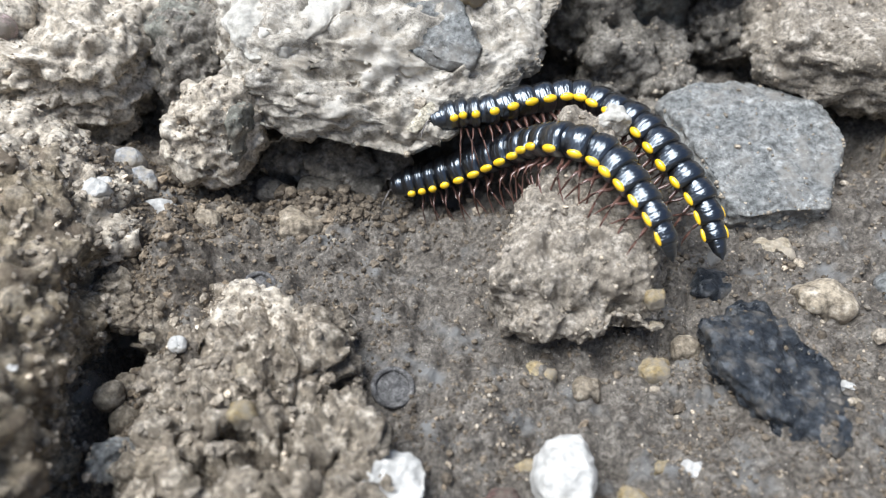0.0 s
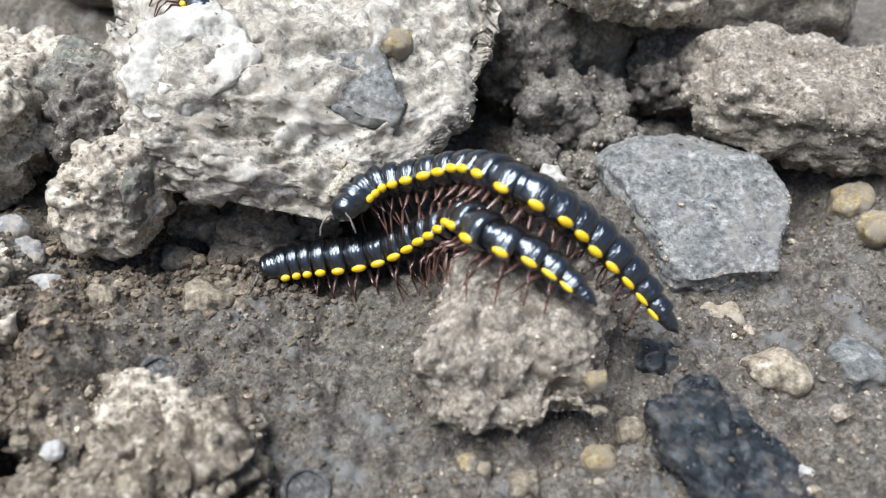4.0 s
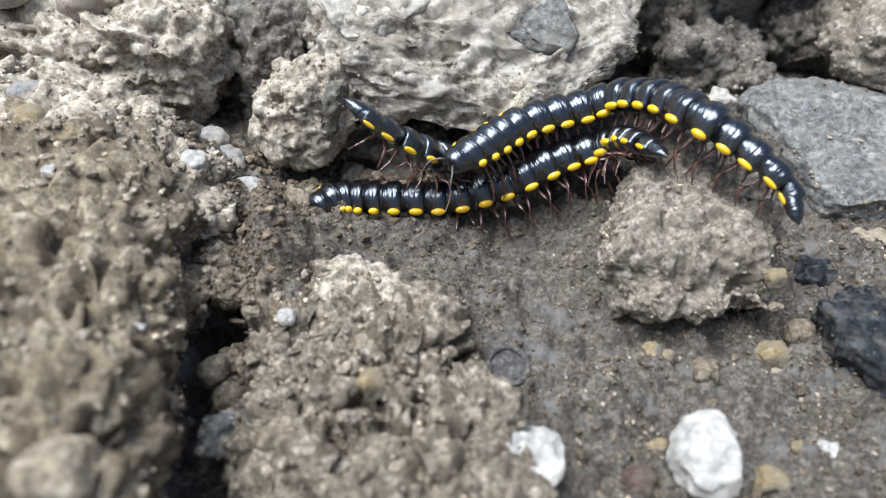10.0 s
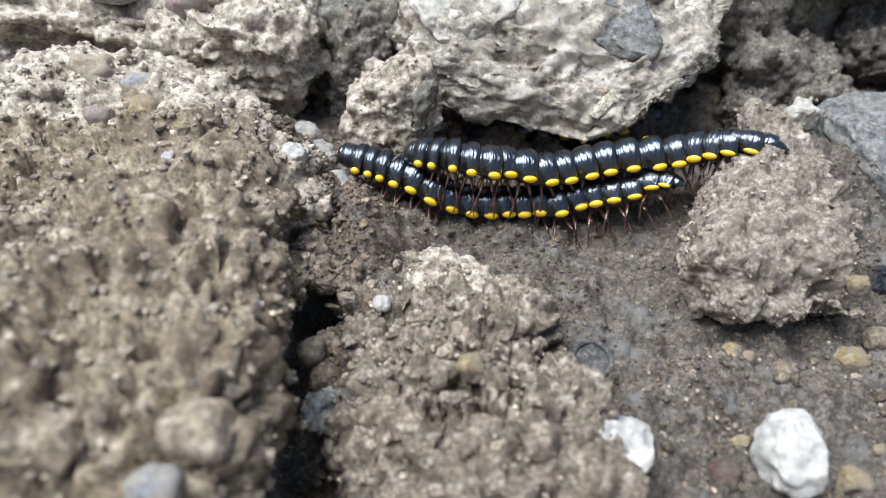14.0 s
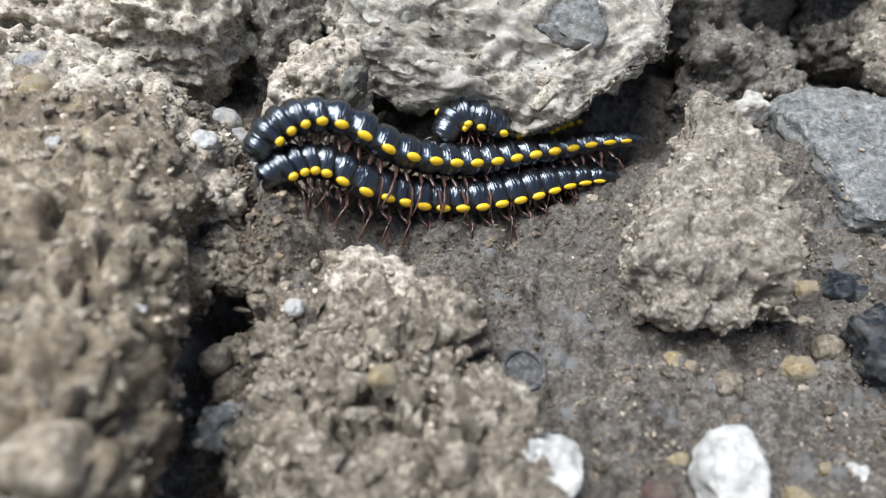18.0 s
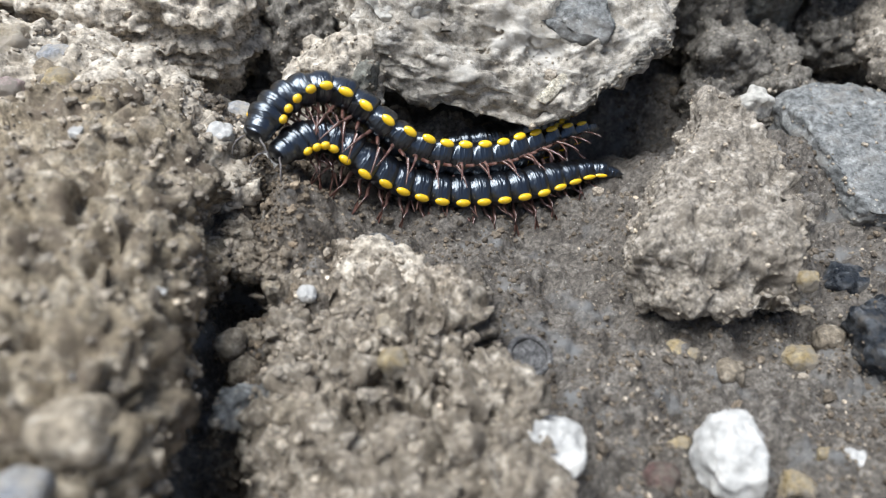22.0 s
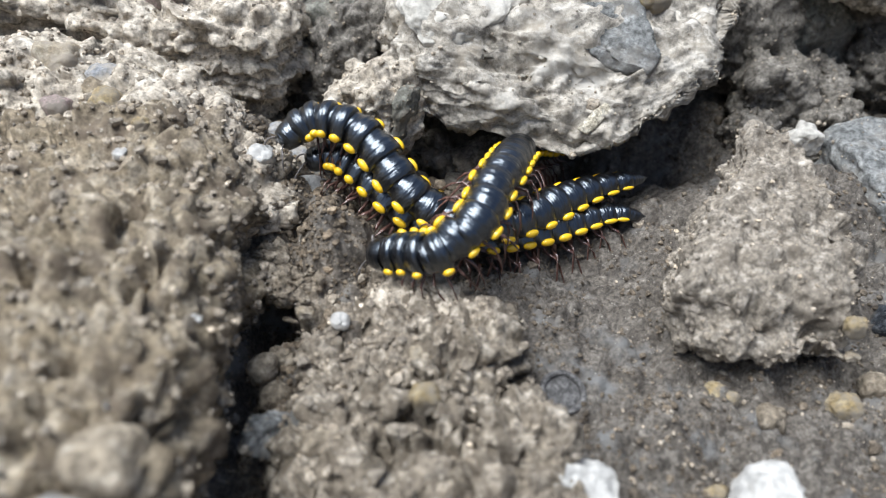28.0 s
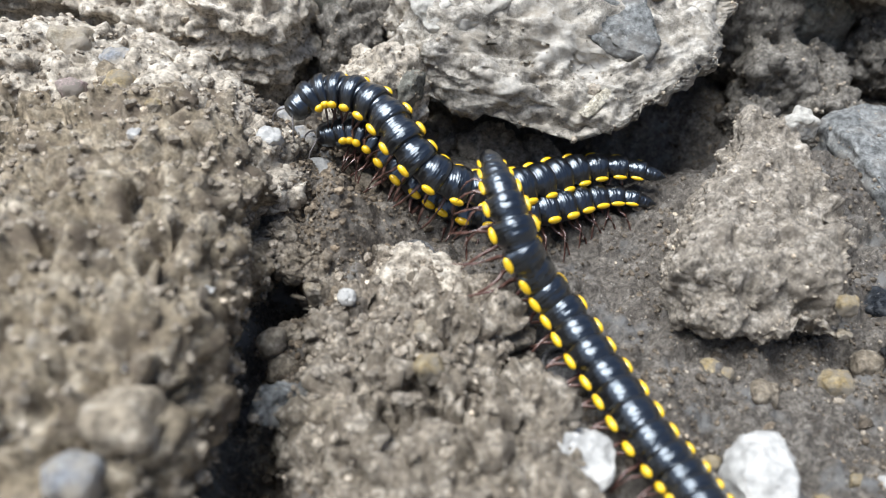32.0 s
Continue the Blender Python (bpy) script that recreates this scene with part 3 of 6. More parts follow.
clod("stone_chip", (-0.0408, 0.0532, -0.0105), (0.0030, 0.0012, 0.0018), 142, SLATE, "thin blue-grey stone chip tilted in a crack", "stone", grains=60, group="stone chips in the crack", level=5, box=3.6, coarse=0.2, chips=8, ragged=0.0004, turn=(28, -40, 55))
clod("soil_crust", (-0.0468, 0.0772, -0.0098), (0.0066, 0.0052, 0.0020), 144, BROWN_CLOD, "brown crust of soil overhanging a dark crack", grains=500, grain_mat=CRUMB, level=6, box=2.8, coarse=0.3, wave=0.8, chips=5, ragged=0.0014, crumb=0.0008, pits=0.0012, turn=(-6, 4, 8))
clod("crusted_cap", (-0.0287, 0.0727, -0.0100), (0.0080, 0.0046, 0.0036), 143, LEDGE, "smooth pale crust on top of a crumbly mound", grains=500, level=6, box=3.0, coarse=0.24, chips=6, ragged=0.0008, crumb=0.0004, pits=0.0008, turn=(14, 6, -16))

clod("far_clod", (0.0800, 0.1750, 0.0060), (0.0300, 0.0180, 0.0160), 131, CLOD, "dry brown clod behind a slab", grains=500, group="clods behind the rock", level=5, box=2.8, coarse=0.25, chips=5, ragged=0.0012)
clod("far_clod", (0.0330, 0.1850, 0.0060), (0.0260, 0.0180, 0.0170), 133, CLOD, "dry brown clod behind a slab", grains=500, group="clods behind the rock", level=5, box=2.8, coarse=0.25, chips=5, ragged=0.0012)
clod("far_clod", (-0.0400, 0.2080, 0.0080), (0.0450, 0.0200, 0.0160), 135, CLOD, "dry brown clod behind a pale rock", grains=500, group="clods behind the rock", level=5, box=2.8, coarse=0.25, chips=5, ragged=0.0012)
clod("far_clod", (-0.1500, 0.1900, 0.0100), (0.0500, 0.0300, 0.0180), 137, CLOD, "dry brown clod behind another clod", grains=500, group="clods behind the rock", level=5, box=2.8, coarse=0.25, chips=5, ragged=0.0012)

# ---- pebbles ----
pebble((-0.0066, 0.0452), (0.0044, 0.0044, 0.0046), 201, WHITE_STONE, "small chalky white angular stone", sink=0.10, level=5, box=3.4, coarse=0.28, chips=8, ragged=0.0007, pits=0.0006, cuts=((0.2, -0.4, 1, 0.003),))
pebble((0.0162, 0.0466), (0.0036, 0.0050, 0.0052), 203, WHITE_STONE, "smooth white quartz pebble on damp soil", sink=0.15, level=5, box=2.6, coarse=0.26, chips=7, ragged=0.0004, pits=0.0005)
PEBBLES = (
    (0.0326, 0.0660, None, 0.0026, YELLOW_STONE, "ochre yellow pebble half sunk in soil"),
    (0.0152, 0.0650, None, 0.0025, YELLOW_STONE, "ochre yellow pebble half sunk in soil"),
    (0.0222, 0.0632, None, 0.0024, BROWN_CLOD, "brown soil lump half sunk in soil"),
    (0.0316, 0.0718, -0.0046, 0.0015, YELLOW_STONE, "pale tan pebble against a clod"),
    (0.0322, 0.0700, -0.0085, 0.0012, TAN_STONE, "small ochre pebble against a clod"),
    (0.0600, 0.0620, None, 0.0017, WHITE_STONE, "small white pebble on damp soil"),
    (0.0600, 0.0590, None, 0.0013, TAN_STONE, "small pale pebble on damp soil"),
    (0.0625, 0.0790, None, 0.0046, TAN_CLOD, "pale tan stone in damp soil"),
    (0.0760, 0.0795, None, 0.0043, SLATE, "grey angular stone in damp soil"),
    (0.0690, 0.0830, None, 0.0015, TAN_STONE, "small pale pebble on damp soil"),
    (0.0590, 0.0920, None, 0.0030, TAN_STONE, "flat pale stone chip in soil"),
    (0.0905, 0.1150, None, 0.0042, YELLOW_STONE, "ochre stone below a clod"),
    (0.0925, 0.1080, None, 0.0045, YELLOW_STONE, "large ochre stone beside a slab"),
    (-0.0580, 0.1060, -0.0055, 0.0026, BLUE_STONE, "smooth blue-grey pebble in a crack"),
    (-0.0570, 0.0940, -0.0010, 0.0019, WHITE_STONE, "small white pebble on brown crumbs"),
    (-0.0375, 0.0482, -0.0100, 0.0034, BROWN_CLOD, "round brown soil ball in a crack"),
    (-0.0468, 0.0630, -0.0135, 0.0020, TAN_CLOD, "pale crumbly soil lump in a crack"),
    (-0.0490, 0.0608, -0.0135, 0.0018, TAN_CLOD, "pale crumbly soil lump in a crack"),
    (-0.0468, 0.0582, None, 0.0021, BROWN_CLOD, "brown soil lump in a crack"),
    (-0.0440, 0.0548, None, 0.0017, BROWN_CLOD, "brown soil lump in a crack"),
    (-0.0412, 0.0520, None, 0.0018, BROWN_CLOD, "brown soil lump in a crack"),
    (0.0380, 0.0702, None, 0.0019, BROWN_CLOD, "brown soil lump beside a dark stone"),
    (0.0301, 0.0496, None, 0.0020, YELLOW_STONE, "dull ochre pebble on damp soil"),
    (0.0343, 0.0497, None, 0.0012, WHITE_STONE, "tiny white pebble on damp soil"),
    (0.0308, 0.0464, None, 0.0010, WHITE_STONE, "tiny white pebble on damp soil"),
    (0.0462, 0.0830, None, 0.0040, DARK_STONE, "flat dark damp stone beside a pale clod"),
    (-0.0445, 0.0684, -0.0095, 0.0012, TAN_STONE, "small white pebble in a crack"),
    (-0.0390, 0.0660, -0.0080, 0.0008, WHITE_STONE, "small white pebble on a mound"),
    (-0.0540, 0.1010, None, 0.0030, BLUE_STONE, "flat blue-grey stone in a gap"),
    (-0.0326, 0.0640, -0.0074, 0.0013, WHITE_STONE, "small white pebble on a mound"),
    (-0.0258, 0.0510, -0.0038, 0.0018, YELLOW_STONE, "ochre pebble bedded in a mound"),
    (-0.0271, 0.0592, -0.0060, 0.0016, TAN_STONE, "tan pebble bedded in a mound"),
    (-0.0440, 0.0800, None, 0.0020, TAN_STONE, "pale stone on brown crumbs"),
    (-0.0420, 0.0942, None, 0.0033, BROWN_CLOD, "crumbly brown soil lump before the hollow"),
    (-0.0392, 0.0882, None, 0.0027, BROWN_CLOD, "crumbly brown soil lump before the hollow"),
    (-0.0332, 0.0940, None, 0.0028, BROWN_CLOD, "crumbly brown soil lump before the hollow"),
    (-0.0400, 0.0990, None, 0.0026, BROWN_CLOD, "crumbly brown soil lump before the hollow"),
    (-0.0370, 0.0950, None, 0.0012, WHITE_STONE, "small pale pebble before the hollow"),
    (-0.0260, 0.0972, None, 0.0038, BROWN_CLOD, "crumbly brown soil lump before the hollow"),
    (-0.0250, 0.1022, None, 0.0032, BROWN_CLOD, "crumbly brown soil lump before the hollow"),
    (-0.0200, 0.0932, None, 0.0021, TAN_STONE, "small pale pebble before the hollow"),
    (-0.0130, 0.0882, -0.0180, 0.0032, DARK_CLOD, "grey stone pressed into soil"),
    (-0.0220, 0.0990, None, 0.0025, DARK_CLOD, "small grey soil lump"),
    (-0.0500, 0.0950, None, 0.0026, WHITE_STONE, "white stone chip beside a clod"),
    (-0.0540, 0.0900, None, 0.0021, BLUE_STONE, "blue-grey pebble beside a clod"),
    (0.0080, 0.0440, None, 0.0022, RED_STONE, "dull red pebble on damp soil"),
    (0.0110, 0.0500, None, 0.0018, YELLOW_STONE, "small ochre pebble on damp soil"),
    (0.0250, 0.0450, None, 0.0022, YELLOW_STONE, "small greenish ochre pebble"),
    (0.0455, 0.0745, None, 0.0012, PINK_STONE, "tiny pink pebble beside a dark stone"),
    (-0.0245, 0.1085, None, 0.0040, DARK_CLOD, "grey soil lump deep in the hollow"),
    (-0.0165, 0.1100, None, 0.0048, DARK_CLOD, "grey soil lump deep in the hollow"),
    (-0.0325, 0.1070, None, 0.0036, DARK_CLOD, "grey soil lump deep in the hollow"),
)
for i, (x, y, z, a, mat, label) in enumerate(PEBBLES):
    pebble((x, y) if z is None else (x, y, z), (a, a * 0.85, a * (0.45 if "flat" in label else 0.78)), 210 + i, mat, label, "loose pebbles", box=2.8, coarse=0.32, chips=7, ragged=0.0005, sink=0.40)


def top_of(ob, x, y, reach=0.0012):
    """The height of a clod's skin above (x, y)."""
    n = len(ob.data.vertices)
    co = np.empty(n * 3, np.float32)
    ob.data.vertices.foreach_get("co", co)
    co = co.reshape(-1, 3) + np.array(ob.location)
    close = np.hypot(co[:, 0] - x, co[:, 1] - y) < reach
    return float(co[close, 2].max()) if close.any() else 0.0


for i, (x, y, a, mat, label) in enumerate((
        (-0.0846, 0.1010, 0.0040, BLUE_STONE, "smooth grey pebble bedded in a brown clod"),
        (-0.0800, 0.0935, 0.0042, YELLOW_STONE, "ochre pebble bedded in a brown clod"),
        (-0.0720, 0.0860, 0.0016, YELLOW_STONE, "small ochre pebble bedded in a brown clod"),
        (-0.0879, 0.0915, 0.0024, PINK_STONE, "small dull pink pebble bedded in a brown clod"),
        (-0.0710, 0.0770, 0.0011, WHITE_STONE, "tiny white pebble on a brown clod"),
        (-0.0562, 0.0905, 0.0027, WHITE_STONE, "small white pebble at the edge of a clod"),
        (-0.0924, 0.1030, 0.0044, TAN_STONE, "tan pebble bedded in a brown clod"),
        (-0.0549, 0.0372, 0.0008, WHITE_STONE, "tiny white pebble on a brown clod"),
        (-0.0538, 0.0330, 0.0044, TAN_CLOD, "rounded brown soil ball on a clod"),
        (-0.0670, 0.0310, 0.0038, TAN_CLOD, "rounded brown soil ball on a clod"),
        (-0.0565, 0.0275, 0.0034, BLUE_STONE, "grey pebble in a brown clod"),
        (-0.0523, 0.0525, 0.0007, WHITE_STONE, "tiny white pebble on a brown clod"))):
    pebble((x, y, max(top_of(near, x, y), top_of(pebbly, x, y), top_of(shoulder, x, y)) - 0.42 * a), (0.84 * a, a * 0.74, a * 0.66), 260 + i, mat, label, "pebbles on the brown clod", box=2.8, coarse=0.3, chips=6, ragged=0.0004)
pebble((-0.0930, 0.1190, 0.0165), (0.0050, 0.0036, 0.0030), 281, BLUE_STONE, "pale blue-grey pebble on a clod", "pebbles on the brown clod", box=2.6, coarse=0.2)
pebble((-0.0820, 0.1220, 0.0120), (0.0038, 0.0030, 0.0028), 282, PINK_STONE, "dull pink pebble on a clod", "pebbles on the brown clod", box=2.6, coarse=0.2)
slate = pebble((-0.0022, 0.1212, top_of(boulder, -0.0022, 0.1212) - 0.0050), (0.0086, 0.0076, 0.0046), 283, SLATE, "dark blue-grey angular stone bedded in a pale rock", level=5, box=3.6, coarse=0.24, chips=10, ragged=0.0008, pits=0.0006)
slate.rotation_euler = (radians(28), radians(8), radians(-14))
facet = pebble((-0.0275, 0.1230, top_of(boulder, -0.0275, 0.1230) - 0.0026), (0.0112, 0.0115, 0.0036), 285, FACET, "flat chalky facet set in a pale rock", level=6, box=3.6, coarse=0.26, chips=9, ragged=0.0008, pits=0.0006)
facet.rotation_euler = (radians(30), radians(-4), radians(10))
chip = pebble((0.0052, 0.1258, top_of(boulder, 0.0052, 0.1258) - 0.0015), (0.0024, 0.0016, 0.0016), 291, YELLOW_STONE, "ochre chip set in a pale rock", box=3.0, coarse=0.28, chips=8, ragged=0.0006)
chip.rotation_euler = (radians(30), 0, 0)


def crease(ob, start, end, width, depth):
    """A crack or shading groove along a line seen from above, pressed into a rock's skin."""
    n = len(ob.data.vertices)
    co, out = np.empty(n * 3, np.float32), np.empty(n * 3, np.float32)
    ob.data.vertices.foreach_get("co", co)
    ob.data.vertices.foreach_get("normal", out)
    co, out = co.reshape(-1, 3), out.reshape(-1, 3)
    p = co[:, :2] + np.array(ob.location[:2]) + 0.0008 * smooth_noise(co / 0.003, 5)[:, None]
    a, b = np.array(start), np.array(end)
    u = np.clip((p - a) @ (b - a) / ((b - a) @ (b - a)), 0, 1)
    away = np.linalg.norm(p - a - u[:, None] * (b - a), axis=1)
    co -= out * (depth * np.exp(-(away / width) ** 2) * (co[:, 2] > 0))[:, None]
    ob.data.vertices.foreach_set("co", co.ravel())
    ob.data.update()


crease(boulder, (-0.0228, 0.1115), (-0.0216, 0.1290), 0.0006, 0.0016)
crease(boulder, (-0.0225, 0.1122), (-0.0120, 0.1136), 0.0007, 0.0013)
# No crack here: this groove is added to make the shade under the slate.
crease(boulder, (-0.0075, 0.1128), (0.0045, 0.1140), 0.0010, 0.0016)
crease(boulder, (-0.0320, 0.1085), (-0.0225, 0.1075), 0.0005, 0.0010)
crease(boulder, (-0.0110, 0.1180), (-0.0125, 0.1270), 0.0006, 0.0012)

pebble((0.0285, 0.1015, top_of(block, 0.0285, 0.1015) + 0.0002), (0.0030, 0.0024, 0.0022), 293, FACET, "smooth pale lump of dry soil on a clod", level=5, box=2.6, coarse=0.3, chips=6, ragged=0.0006)

# the flake leans along the rock's front
flake = pebble((0, 0, 0), (0.0040, 0.0010, 0.0003), 284, FLAKE, "thin pale straw flake stuck on a rock", box=2.6, coarse=0.25, chips=5)
along, out = Vector((5.0, 3.8, 4.1)).normalized(), Vector((0.05, -0.66, 0.75))
across = out.cross(along).normalized()
flake.matrix_world = Matrix.Translation((-0.0036, 0.1059, 0.0043)) @ Matrix((along, across, along.cross(across))).transposed().to_4x4()


# ---- ribbed seed cases ----
def seed_case(x, y, radius, sink):
    z = float(ground_height([x], [y])[0]) + sink
    case = tagged(new("seed_case"), "round grey seed case with a raised rim in damp soil", "seed case", "seed cases")
    case.location, case.rotation_euler = (x, y, z), (radians(12), radians(6), 0)
    ring = [[((radius + 0.00045 * math.cos(b)) * math.cos(a), (radius + 0.00045 * math.cos(b)) * math.sin(a), 0.00055 * math.sin(b)) for b in np.linspace(0, 2 * math.pi, 8, endpoint=False)] for a in np.linspace(0, 2 * math.pi, 49)]
    k = 8
    co = [p for r in ring for p in r]
    part("rim", array_mesh("rim", co, [(i * k + j, i * k + (j + 1) % k, (i + 1) * k + (j + 1) % k, (i + 1) * k + j) for i in range(48) for j in range(k)], SEED), case)
    bowl, faces = ball(4)
    bowl = bowl * np.array((radius, radius, 0.0007)) - np.array((0, 0, 0.0006))
    bowl[:, 2] += 0.00035 * np.exp(-(bowl[:, 0] / 0.0005) ** 2)
    part("case", array_mesh("case", bowl, faces, SEED), case)


seed_case(-0.0075, 0.0622, 0.0029, 0.0014)
seed_case(-0.0308, 0.0818, 0.0026, 0.0004)


# ---- lumps that can be told apart ----
LUMPS = {}
for kind, mat in (("pale", LUMP), ("dark", DARK_LUMP)):
    for i in range(5):
        co, faces = rock_shape((1, 0.85, 0.75), 400 + i, level=3, box=2.5, coarse=0.3, fine=0.0, chips=4, ragged=0.0)
        co = co * (1 + 0.16 * fractal(co * 3 + i, 2, 420 + i))[:, None]
        LUMPS[kind, i] = array_mesh("lump", co, faces, mat)


def lump_on(parent, kind, place, size, r):
    ob = part("lump", LUMPS[kind, int(r.integers(0, 5))], parent)
    ob.location, ob.scale = place, (size, size * r.uniform(0.8, 1.1), size * r.uniform(0.75, 1))
    ob.rotation_euler = r.uniform(0, 6.28, 3)


def stud(ob, kind, count, seed, mean, low_z=-1.0):
    """Single lumps bedded in the upper skin of a clod."""
    r = np.random.default_rng(seed)
    verts = ob.data.vertices
    while count:
        v = verts[int(r.integers(0, len(verts)))]
        if v.normal.z > -0.1 and v.co.z > low_z:
            size = float(np.clip(r.lognormal(mean, 0.4), 0.0004, 0.0028))
            lump_on(ob, kind, v.co + v.normal * size * 0.15, size, r)
            count -= 1


stud(mound, "pale", 300, 1, -6.45)
stud(near, "pale", 300, 2, -7.0)
stud(shoulder, "pale", 90, 6, -6.9)
stud(block, "pale", 45, 3, -6.9)
stud(lump, "pale", 40, 4, -7.1)
stud(ledge, "pale", 90, 5, -7.0)
r = np.random.default_rng(9)
for cx, cy, rx, ry, count, mean in ((-0.050, 0.090, 0.007, 0.010, 60, -7.0), (-0.046, 0.057, 0.003, 0.011, 110, -6.75), (-0.022, 0.102, 0.010, 0.005, 50, -6.9), (0.02, 0.055, 0.025, 0.012, 60, -7.2), (0.058, 0.080, 0.02, 0.014, 120, -7.2)):
    for i in range(count):
        x, y = r.normal(cx, rx), r.normal(cy, ry)
        size = float(np.clip(r.lognormal(mean, 0.4), 0.0004, 0.0030))
        lump_on(ground, "pale" if (cx > 0.03 and i % 3) or (cy > 0.08 and i % 5 == 0) else "dark", (x, y, float(ground_height([x], [y])[0]) + size * 0.3), size, r)


# ---- millipedes ----
def loft(rings, closed=True):
    """Quads over rings of equal count; the ends close to a fan of quads."""
    k = len(rings[0])
    co = [p for ring in rings for p in ring]
    faces = [(i * k + j, i * k + (j + 1) % k, (i + 1) * k + (j + 1) % k, (i + 1) * k + j) for i in range(len(rings) - 1) for j in range(k)]
    return co, faces


def ring_mesh(name, sections, mat, sides=28):
    """sections: (x, half width, half height, keel) of a body ring; the keel widens its flanks."""
    rings = []
    for x, w, h, keel in sections:
        ring = []
        for j in range(sides):
            a = 2 * math.pi * j / sides
            c, s = math.cos(a), math.sin(a)
            flank = keel * max(0.0, 1 - abs((s + 0.02) / 0.42)) ** 1.3
            ring.append((x, (w + flank) * (abs(c) ** 0.9) * (1 if c >= 0 else -1), h * s * (1.0 if s > 0 else 0.78)))
        rings.append(ring)
    co, faces = loft(rings)
    return array_mesh(name, co, faces, mat)


def tube_mesh(name, points, radii, mat, sides=7):
    rings = []
    pts = [Vector(p) for p in points]
    for i, p in enumerate(pts):
        t = (pts[min(i + 1, len(pts) - 1)] - pts[max(i - 1, 0)]).normalized()
        u = t.orthogonal().normalized()
        v = t.cross(u)
        rings.append([tuple(p + radii[i] * (math.cos(6.2832 * j / sides) * u + math.sin(6.2832 * j / sides) * v)) for j in range(sides)])
    co, faces = loft(rings)
    return array_mesh(name, co, faces, mat)


def spot_mesh(name, rx, ry, rz):
    d, faces = ball(3)
    return array_mesh(name, d * np.array((rx, ry, rz)), faces, YELLOW)


FAT = 1.19
SEGMENT = ring_mesh("segment", [(x, FAT * w, FAT * h, keel) for x, w, h, keel in ((-0.0019, 0.0017, 0.0016, 0), (-0.00204, 0.0022, 0.0021, 0.0003), (-0.00196, 0.00244, 0.00234, 0.0006), (-0.0017, 0.00262, 0.00252, 0.0007), (-0.0013, 0.00274, 0.00264, 0.0007), (-0.0009, 0.00278, 0.00268, 0.0007), (-0.0005, 0.00275, 0.00265, 0.0006), (0.0002, 0.00270, 0.00260, 0.0005), (0.0008, 0.00258, 0.00248, 0.0003), (0.0012, 0.00240, 0.00231, 0.0001), (0.0014, 0.00226, 0.00217, 0), (0.0020, 0.00226, 0.00217, 0), (0.0028, 0.0021, 0.0020, 0), (0.0035, 0.0017, 0.0016, 0), (0.0037, 0.0011, 0.0010, 0))], BLACK, 36)
SPOT = spot_mesh("spot", 0.00122, 0.00060, 0.00072)
# a walking leg arches out sideways, a clasping one reaches down round the mate
WALKING = ((0.0010, -0.0020), (0.0025, -0.0031), (0.0044, -0.0027), (0.0059, -0.0040), (0.0067, -0.0058), (0.0071, -0.0074))
STANDING = ((0.0010, -0.0020), (0.0024, -0.0030), (0.0040, -0.0030), (0.0050, -0.0044), (0.0055, -0.0062), (0.0058, -0.0078))
CLASPING = ((0.0012, -0.0024), (0.0026, -0.0036), (0.0037, -0.0046), (0.0042, -0.0060), (0.0043, -0.0076), (0.0040, -0.0090))
LEG_GIRTH = (0.00033, 0.00030, 0.00026, 0.00021, 0.00015, 0.00005)


def leg_set(line):
    """Four legs of a ring: two pairs, the hind pair swept back."""
    return [tube_mesh("leg", [(x0 - sweep * 0.0006 * k, s * y, z) for k, (y, z) in enumerate(line)], LEG_GIRTH, LEG) for x0, sweep in ((0.0004, -0.5), (-0.0011, 0.8)) for s in (1, -1)]


LEGS = {"walking": leg_set(WALKING), "standing": leg_set(STANDING), "clasping": leg_set(CLASPING)}
HEAD = ring_mesh("head", [(x, FAT * w, FAT * h, k) for x, w, h, k in ((0.0018, 0.0002, 0.0002, 0), (0.0017, 0.0010, 0.0010, 0), (0.0011, 0.0017, 0.0016, 0), (0.0002, 0.0020, 0.0019, 0), (-0.0009, 0.0021, 0.0020, 0), (-0.0015, 0.0020, 0.0019, 0))], BLACK)
TELSON = ring_mesh("telson", [(x, 0.98 * w, 0.98 * h, k) for x, w, h, k in ((0.0022, 0.0015, 0.0014, 0), (0.0009, 0.0014, 0.0013, 0.0002), (-0.0004, 0.0011, 0.0010, 0.0002), (-0.0010, 0.0008, 0.0007, 0), (-0.0014, 0.0004, 0.00035, 0), (-0.0019, 0.0001, 0.0001, 0))], BLACK)
ANTENNA = [tube_mesh("antenna", ((0.0008, s * 0.0008, 0.0004), (0.0018, s * 0.0017, 0.0006), (0.0026, s * 0.0027, 0.0002), (0.0034, s * 0.0034, -0.0006), (0.0040, s * 0.0037, -0.0016)), (0.00014, 0.00015, 0.00016, 0.00017, 0.00009), ANTENNA_SKIN) for s in (1, -1)]
RINGS = 19
GAPS = [0.62, 0.60, 0.62, 0.72, 0.88] + [1.0] * (RINGS - 6) + [0.9, 0.9]


def girth(i):
    """Body width along the ring numbers, 0 at the neck."""
    u = i / (RINGS - 1)
    return min(1.0, 0.94 + 0.5 * u, 0.56 + 2.0 * (1 - u))


